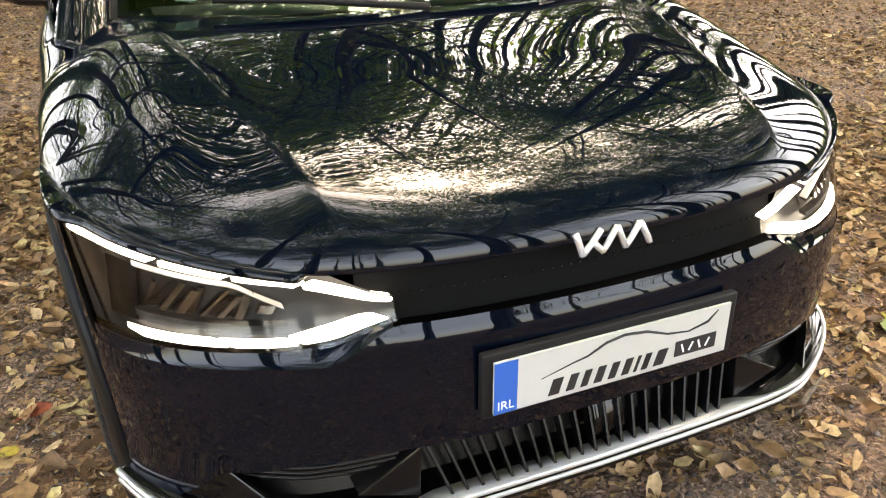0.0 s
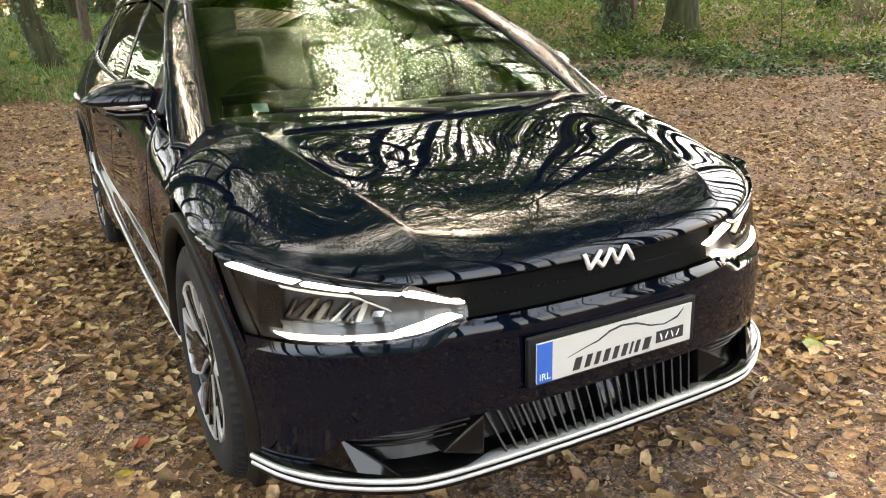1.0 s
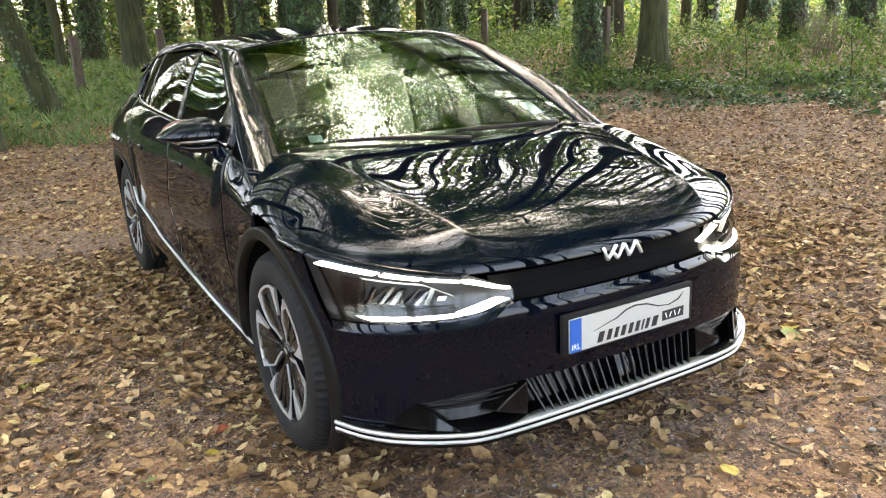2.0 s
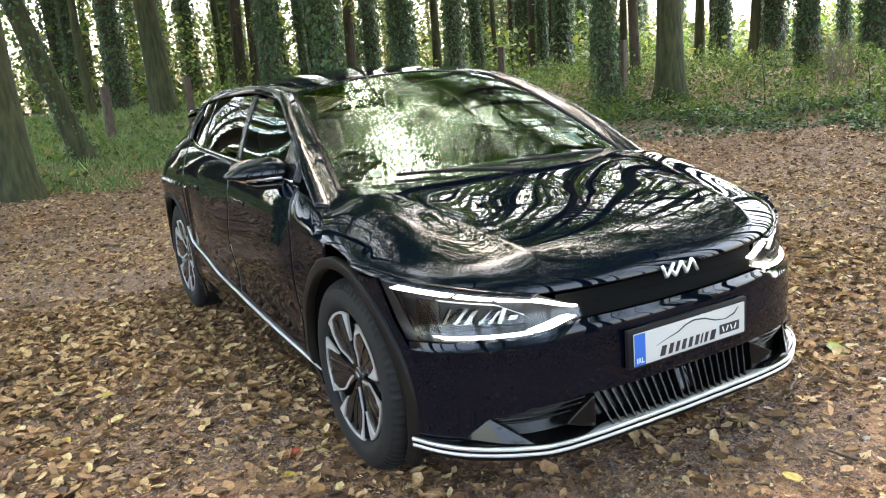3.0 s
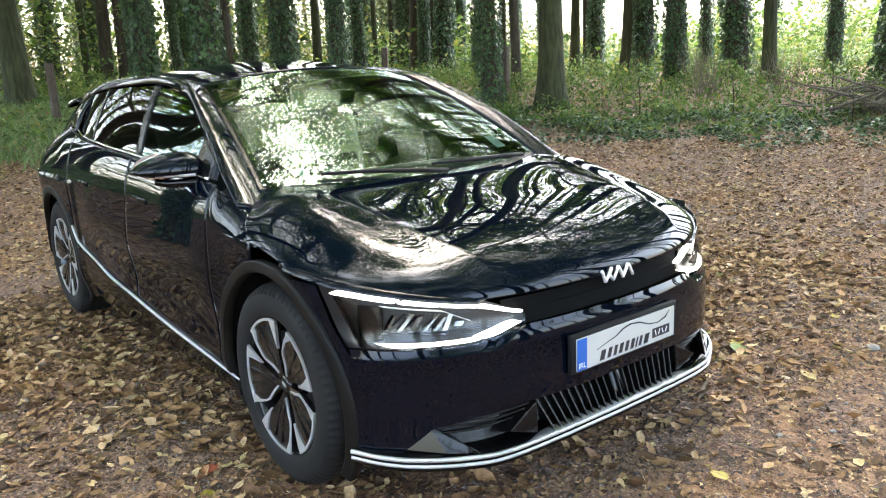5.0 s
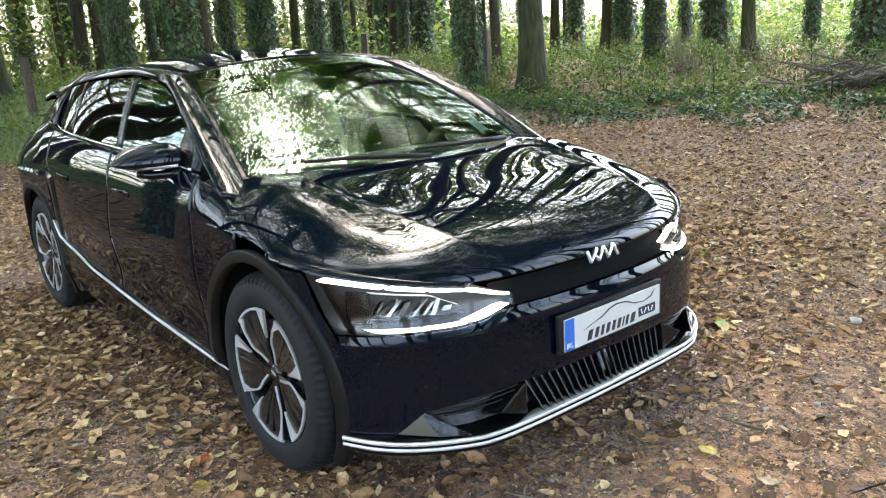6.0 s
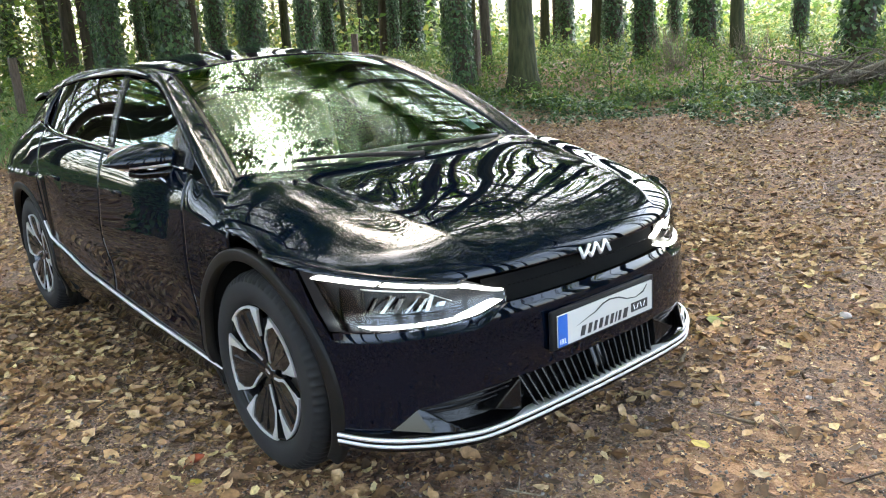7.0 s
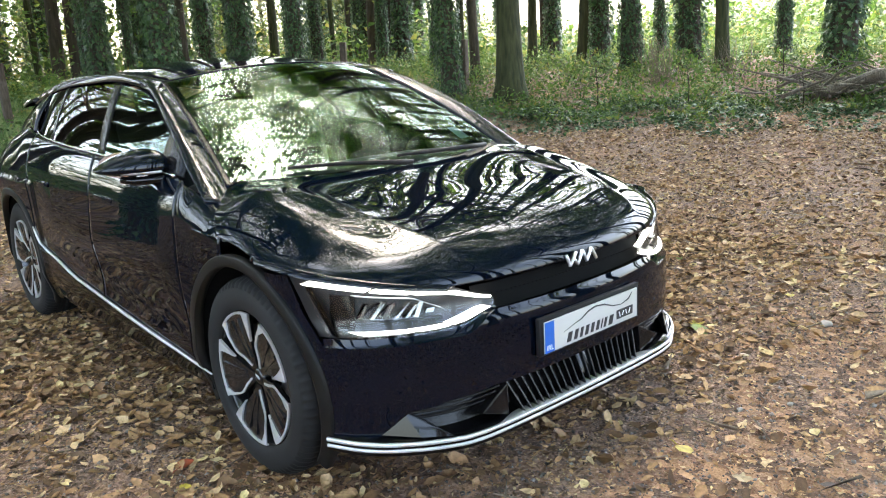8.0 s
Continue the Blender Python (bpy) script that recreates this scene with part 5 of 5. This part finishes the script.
# ---- single leaves and stones that stand out on the track
def lobed_leaf(size, lobes, depth, seed, curl):
    g = np.random.default_rng(seed)
    bm = bmesh.new()
    mid = bm.verts.new((0, 0, 0.12 * curl * size))
    ring = []
    n = lobes * 4
    for k in range(n):
        a = 2 * math.pi * k / n
        r = size * 0.5 * (1 - depth * (0.5 + 0.5 * math.cos(lobes * a))) * (0.72 + 0.28 * math.cos(a)) * g.uniform(0.92, 1.08)
        x, y = r * math.cos(a) * 1.25, r * math.sin(a)
        ring.append(bm.verts.new((x, y, curl * (abs(y) * 0.5 + 0.35 * x * x / size) + 0.002 * g.normal())))
    for k in range(n):
        bm.faces.new((mid, ring[k], ring[(k + 1) % n]))
    tube_bm([(-0.30 * size, 0, 0.004), (-0.62 * size, 0.04 * size, 0.006), (-0.80 * size, 0.02 * size, 0.003)], [0.0022, 0.0018, 0.0012], 5, bm)
    return bm


def build_single_leaves():
    tones = [("russet", (0.32, 0.06, 0.018)), ("yellow", (0.42, 0.32, 0.035)), ("tan", (0.34, 0.22, 0.11)), ("green", (0.16, 0.20, 0.035)), ("brown", (0.17, 0.085, 0.04)), ("buff", (0.40, 0.30, 0.17))]
    kinds = []
    for i, (tone, col) in enumerate(tones):
        m = material(tone + "_leaf", col, 0.55)
        ramp(m, noise_of(m, 45, 4).outputs["Fac"], [(0.35, tuple(0.55 * v for v in col)), (0.65, col)])
        for j, (lobes, depth) in enumerate(((3, 0.12), (5, 0.42))):
            me = bpy.data.meshes.new("fallen_leaf")
            bm = lobed_leaf(0.085, lobes, depth, 10 * i + j, 0.35 + 0.4 * j)
            bm.to_mesh(me)
            bm.free()
            me.materials.append(m)
            me.shade_smooth()
            kinds.append((tone, me))
    g = np.random.default_rng(23)

    def lay(kind, x, y, s, turn):
        tone, me = kinds[kind]
        ob = new("fallen_leaf", me)
        ob.matrix_basis = pose(x, y, float(ground_z(x, y)) + 0.012 + 0.012 * g.random(), g.normal(0, 7), g.normal(0, 7), turn) @ Matrix.Diagonal((s, s, s, 1))
        tagged(ob, tone + " fallen leaf lying on the damp track", "leaf", "single leaves on the track")
    lay(0, -1.125, 1.08, 0.95, 30)
    lay(6, 1.364, 0.40, 1.5, 70)
    lay(3, 1.42, 0.47, 1.3, 10)
    for k in range(120):
        x, y = g.uniform(-2.8, 3.6), g.uniform(-1.6, 4.5)
        if abs(x) < 1.0 and 0.0 < y < 4.6 or (x < -1.0 and y < -0.9):
            continue
        lay(int(g.choice([2, 3, 4, 5, 5, 7, 8, 9, 9, 10, 11, 4, 8, 10])), x, y, g.uniform(0.5, 1.05), g.uniform(0, 360))


def build_stones():
    m = material("pale_stone", (0.36, 0.33, 0.30), 0.8)
    ramp(m, noise_of(m, 30, 5).outputs["Fac"], [(0.3, (0.20, 0.18, 0.165)), (0.7, (0.42, 0.39, 0.36))])
    g = np.random.default_rng(29)
    base = bmesh.new()
    bmesh.ops.create_icosphere(base, subdivisions=2, radius=0.02)
    for v in base.verts:
        v.co *= 1 + 0.22 * noise.noise(v.co * 60)
        v.co.z *= 0.62
    me = bpy.data.meshes.new("stone")
    base.to_mesh(me)
    base.free()
    me.materials.append(m)
    me.shade_smooth()
    spots = [(1.867, -0.015, 1.5), (1.05, -0.55, 0.7)] + [(g.uniform(-2.4, 3.4), g.uniform(-1.4, 2.4), g.uniform(0.3, 0.75)) for k in range(60)]
    for x, y, s in spots:
        if abs(x) < 1.0 and y > 0.1:
            continue
        ob = new("stone", me)
        ob.matrix_basis = pose(x, y, float(ground_z(x, y)) + 0.006 * s, 0, 0, g.uniform(0, 360)) @ Matrix.Diagonal((s, s * g.uniform(0.7, 1.2), s, 1))
        tagged(ob, "small pale stone half sunk in the track", "stone", "stones on the track")


def build_branch_pile():
    """A heap of dead branches at the foot of the thick ivy tree."""
    pile = thing("branch_pile", "heap of dead grey branches beneath an ivy-covered tree", "branches", (10.9, 3.55, float(ground_z(10.9, 3.55))))
    g = np.random.default_rng(37)
    for k in range(70):
        a = g.uniform(0, 6.3)
        L = g.uniform(0.4, 1.3)
        p = np.array([g.normal(0, 0.5), g.normal(0, 0.6), g.uniform(0.02, 0.40)])
        d = np.array([math.cos(a), math.sin(a), g.uniform(-0.05, 0.45)])
        side = np.array([-math.sin(a), math.cos(a), 0.2])
        pts = [p + d * L * q + side * g.uniform(-0.25, 0.25) * q * q * L for q in np.linspace(0, 1, 6)]
        for q in pts:
            q[2] = max(q[2], 0.02)
        r = g.uniform(0.008, 0.035)
        part("branch", tube_bm(pts, [r * (1 - 0.75 * q) for q in np.linspace(0, 1, 6)], 6), DEADWOOD, pile)
    log = [(-0.1, -1.3, 0.42), (-0.2, -0.5, 0.40), (-0.3, 0.1, 0.18), (-0.2, 0.6, 0.05)]
    part("bough", tube_bm(log, [0.10, 0.09, 0.075, 0.05], 10), DEADWOOD, pile, "thick bent dead bough")


def build_shrubs():
    """Brown twiggy shrubs and thin saplings in the undergrowth."""
    g = np.random.default_rng(43)
    for x, y, n, h in ((11.6, 7.3, 60, 0.95), (12.3, 6.3, 46, 0.8), (10.6, 8.6, 26, 0.7), (12.6, 8.3, 30, 0.9)):
        shrub = thing("twiggy_shrub", "leafless brown twiggy shrub among ferns", "shrub", (x, y, float(ground_z(x, y))))
        for k in range(n):
            bm = bmesh.new()
            a, s = g.uniform(0, 6.3), g.uniform(0.1, 0.55)
            b = np.array([g.normal(0, 0.15), g.normal(0, 0.15), -0.02])
            t = b + np.array([math.cos(a) * s, math.sin(a) * s, h * g.uniform(0.6, 1.1)])
            tube_bm([b, (b + t) / 2 + g.normal(0, 0.06, 3), t], [0.006, 0.004, 0.002], 4, bm)
            part("stem", bm, TWIG, shrub, smooth=False)
    for x, y, h in ((9.9, 5.7, 0.75), (11.8, 5.0, 0.9), (10.2, 3.9, 0.55), (9.0, 6.9, 0.8)):
        sap = thing("sapling", "thin dark sapling stem in the undergrowth", "sapling", (x, y, float(ground_z(x, y))))
        part("stem", tube_bm([(0, 0, -0.03), (0.03, 0.01, h * 0.5), (-0.02, 0.03, h)], [0.014, 0.010, 0.005], 6), BARK, sap)
        for k in range(4):
            z = h * (0.45 + 0.13 * k)
            a = g.uniform(0, 6.3)
            part("twig", tube_bm([(0, 0.01, z), (0.12 * math.cos(a), 0.12 * math.sin(a), z + 0.07), (0.24 * math.cos(a), 0.24 * math.sin(a), z + 0.10)], [0.006, 0.004, 0.002], 4), BARK, sap)
build_litter()
build_grit()
build_twigs()
build_undergrowth()
build_far_foliage()
build_branch_pile()
build_shrubs()

ivy_trees = [build_tree("ivy_tree", IVY_LABEL, s, h, r, ivy=k, crown_from=0.46, clumps=26, reach=(0.14, 0.32), limbs=11) for s, h, r, k in ((11, 17, 0.22, 1.0), (12, 18, 0.24, 1.15), (13, 16, 0.19, 0.9))]
bare_trees = [build_tree("bare_tree", BARE_LABEL, s, h, r, bark=b, lean=l, crown_from=0.46, clumps=26, reach=(0.14, 0.32), limbs=11) for s, h, r, b, l in ((21, 18, 0.20, MOSS_BARK, 0.01), (22, 17, 0.17, BARK, 0.0))]
used = set()


def stand(kind, k, x, y, turn, size=1.0):
    key = (kind, k)
    pool = ivy_trees if kind == "ivy" else bare_trees
    plant(pool[k], x, y, turn, size, key not in used)
    used.add(key)


# the trees that can be told apart: x, y, width factor
for i, (x, y, s) in enumerate(((12.7, 16.7, 1.25), (11.9, 14.2, 0.95), (15.6, 13.5, 1.1), (14.1, 10.7, 1.05), (13.1, 9.1, 1.15), (16.6, 10.6, 0.85), (14.2, 8.3, 1.2),
                             (14.3, 6.2, 0.75), (13.4, 4.7, 1.55), (8.6, 26.0, 1.25), (10.4, 24.5, 1.2), (6.2, 27.5, 1.3), (12.4, 22.0, 1.0), (14.0, 20.5, 1.1),
                             (3.0, 13.5, 1.0), (6.9, 17.3, 0.9), (7.3, 13.7, 1.1), (9.9, 16.8, 0.95), (8.2, 9.7, 0.9), (6.4, 20.8, 0.8), (11.3, 15.8, 0.8), (17.2, 21.3, 0.9))):
    stand("ivy", i % 3, x, y, 67 * i, 0.87 * s)
for i, (x, y, s) in enumerate(((14.6, 13.4, 0.65), (4.9, 22.3, 1.15), (13.3, 7.0, 1.2), (17.0, 15.0, 0.8), (0.3, 19.0, 0.9), (-3.6, 14.0, 1.1), (-6.5, 12.0, 1.1),
                             (8.1, 21.2, 0.8), (9.9, 19.1, 1.0), (12.3, 17.6, 0.8), (13.1, 20.7, 0.8), (10.4, 11.3, 0.6), (4.7, 23.4, 0.8), (15.3, 22.8, 0.7))):
    stand("bare", i % 2, x, y, 51 * i, s)
# the wood behind, to both sides and behind the camera
wood = np.random.default_rng(5)
spots = []
while len(spots) < 62:
    r, a = wood.uniform(14, 46), wood.uniform(0, 2 * math.pi)
    x, y = r * math.cos(a), 1 + r * math.sin(a)
    deep = math.degrees(math.atan2(x + 2.1, y + 1.6))
    if 10 < deep < 75 and r < 20 or 46 < deep < 72 and wood.random() < 0.8:
        continue
    if all(math.hypot(x - p, y - q) > 2.4 for p, q in spots):
        spots.append((x, y))
while len(spots) < 122:
    # the deep wood behind the car
    r, a = wood.uniform(21, 50), radians(wood.uniform(-14, 47))
    x, y = -2.1 + r * math.sin(a), -1.6 + r * math.cos(a)
    if all(math.hypot(x - p, y - q) > 1.7 for p, q in spots):
        spots.append((x, y))
for i, (x, y) in enumerate(spots):
    stand("ivy" if wood.random() < 0.78 else "bare", int(wood.integers(0, 2)), x, y, wood.uniform(0, 360), wood.uniform(0.7, 1.3))
OPEN_LABEL = "broad woodland tree with limbs reaching over the clearing"
spreading = build_tree("spreading_tree", OPEN_LABEL, 41, 15, 0.26, bark=MOSS_BARK, crown_from=0.40, clumps=175, reach=(0.22, 0.52), limbs=18, leaf=0.08, dense=12.5)
for i, (x, y) in enumerate(((9.0, 8.95), (-1.75, 10.3), (1.7, 17.6), (15.5, 2.2), (15.0, 11.8), (8.4, -0.9), (13.2, 0.4))):
    plant(spreading, x, y, 47 * i, 1.0, i == 0)
overhanging = build_tree("ivy_tree", "ivy-clad tree with limbs reaching over the car", 45, 15, 0.25, ivy=1.1, crown_from=0.42, clumps=205, reach=(0.24, 0.54), limbs=18, leaf=0.08, dense=13.5)
plant(overhanging, 3.9, 12.7, 130, 1.0, True)
plant(overhanging, 6.8, 15.1, 250, 1.0)
plant(overhanging, 15.4, 3.9, 20, 1.0)
# two more out of view, added to cover the bright sky above the car
plant(overhanging, -3.1, 7.4, 200, 1.0)
plant(overhanging, -4.7, 4.0, 75, 1.0)
# unseen trees added behind the camera and beside the car, to block sky light
shady = build_tree("unseen_shade_tree", "densely leaved unseen tree added to shade the clearing", 43, 15, 0.27, bark=MOSS_BARK, crown_from=0.42, clumps=155, reach=(0.24, 0.54), limbs=22, leaf=0.085, dense=11.5)
for i, (x, y) in enumerate(((-4.4, -4.3), (1.4, -5.8), (5.4, -4.8), (-9.0, -1.0), (-7.6, 8.6), (-5.0, -9.5), (0.0, -11.5), (9.5, -6.0), (-11.0, -6.0), (4.5, -11.0), (-6.5, 21.5), (-3.2, 27.0), (-10.5, 16.5))):
    plant(shady, x, y, 71 * i, 1.0, i == 0)
leaning = build_tree("leaning_tree", "leaning woodland tree with a mossy trunk", 31, 15, 0.17, ivy=0.12, lean=-0.22, bark=MOSS_BARK)
plant(leaning, -0.62, 12.4, 0, 1.0, True)


# ---- posts
def build_post(x, y, h, w, turn):
    bm = box_bm((w, w, h + 0.2), (0, 0, h / 2 - 0.1), pose(0, 0, 0, 1.5, -1.0, turn), 0.012)
    bmesh.ops.subdivide_edges(bm, edges=[e for e in bm.edges if e.calc_length() > 0.4], cuts=6)
    for v in bm.verts:
        v.co += Vector(noise.noise_vector(v.co * 6)) * 0.004
    ob = part("wooden_post", bm, POSTWOOD)
    ob.location = (x, y, float(ground_z(x, y)))
    tagged(ob, "short weathered square wooden post in the grass", "post", "posts round the clearing")


for x, y, h, w, t in ((9.0, 10.2, 1.05, 0.15, 20), (1.62, 14.5, 1.12, 0.13, 5), (8.75, 14.0, 1.0, 0.14, 40), (0.12, 14.8, 1.05, 0.15, 10)):
    build_post(x, y, h, w, t)

build_single_leaves()
build_stones()
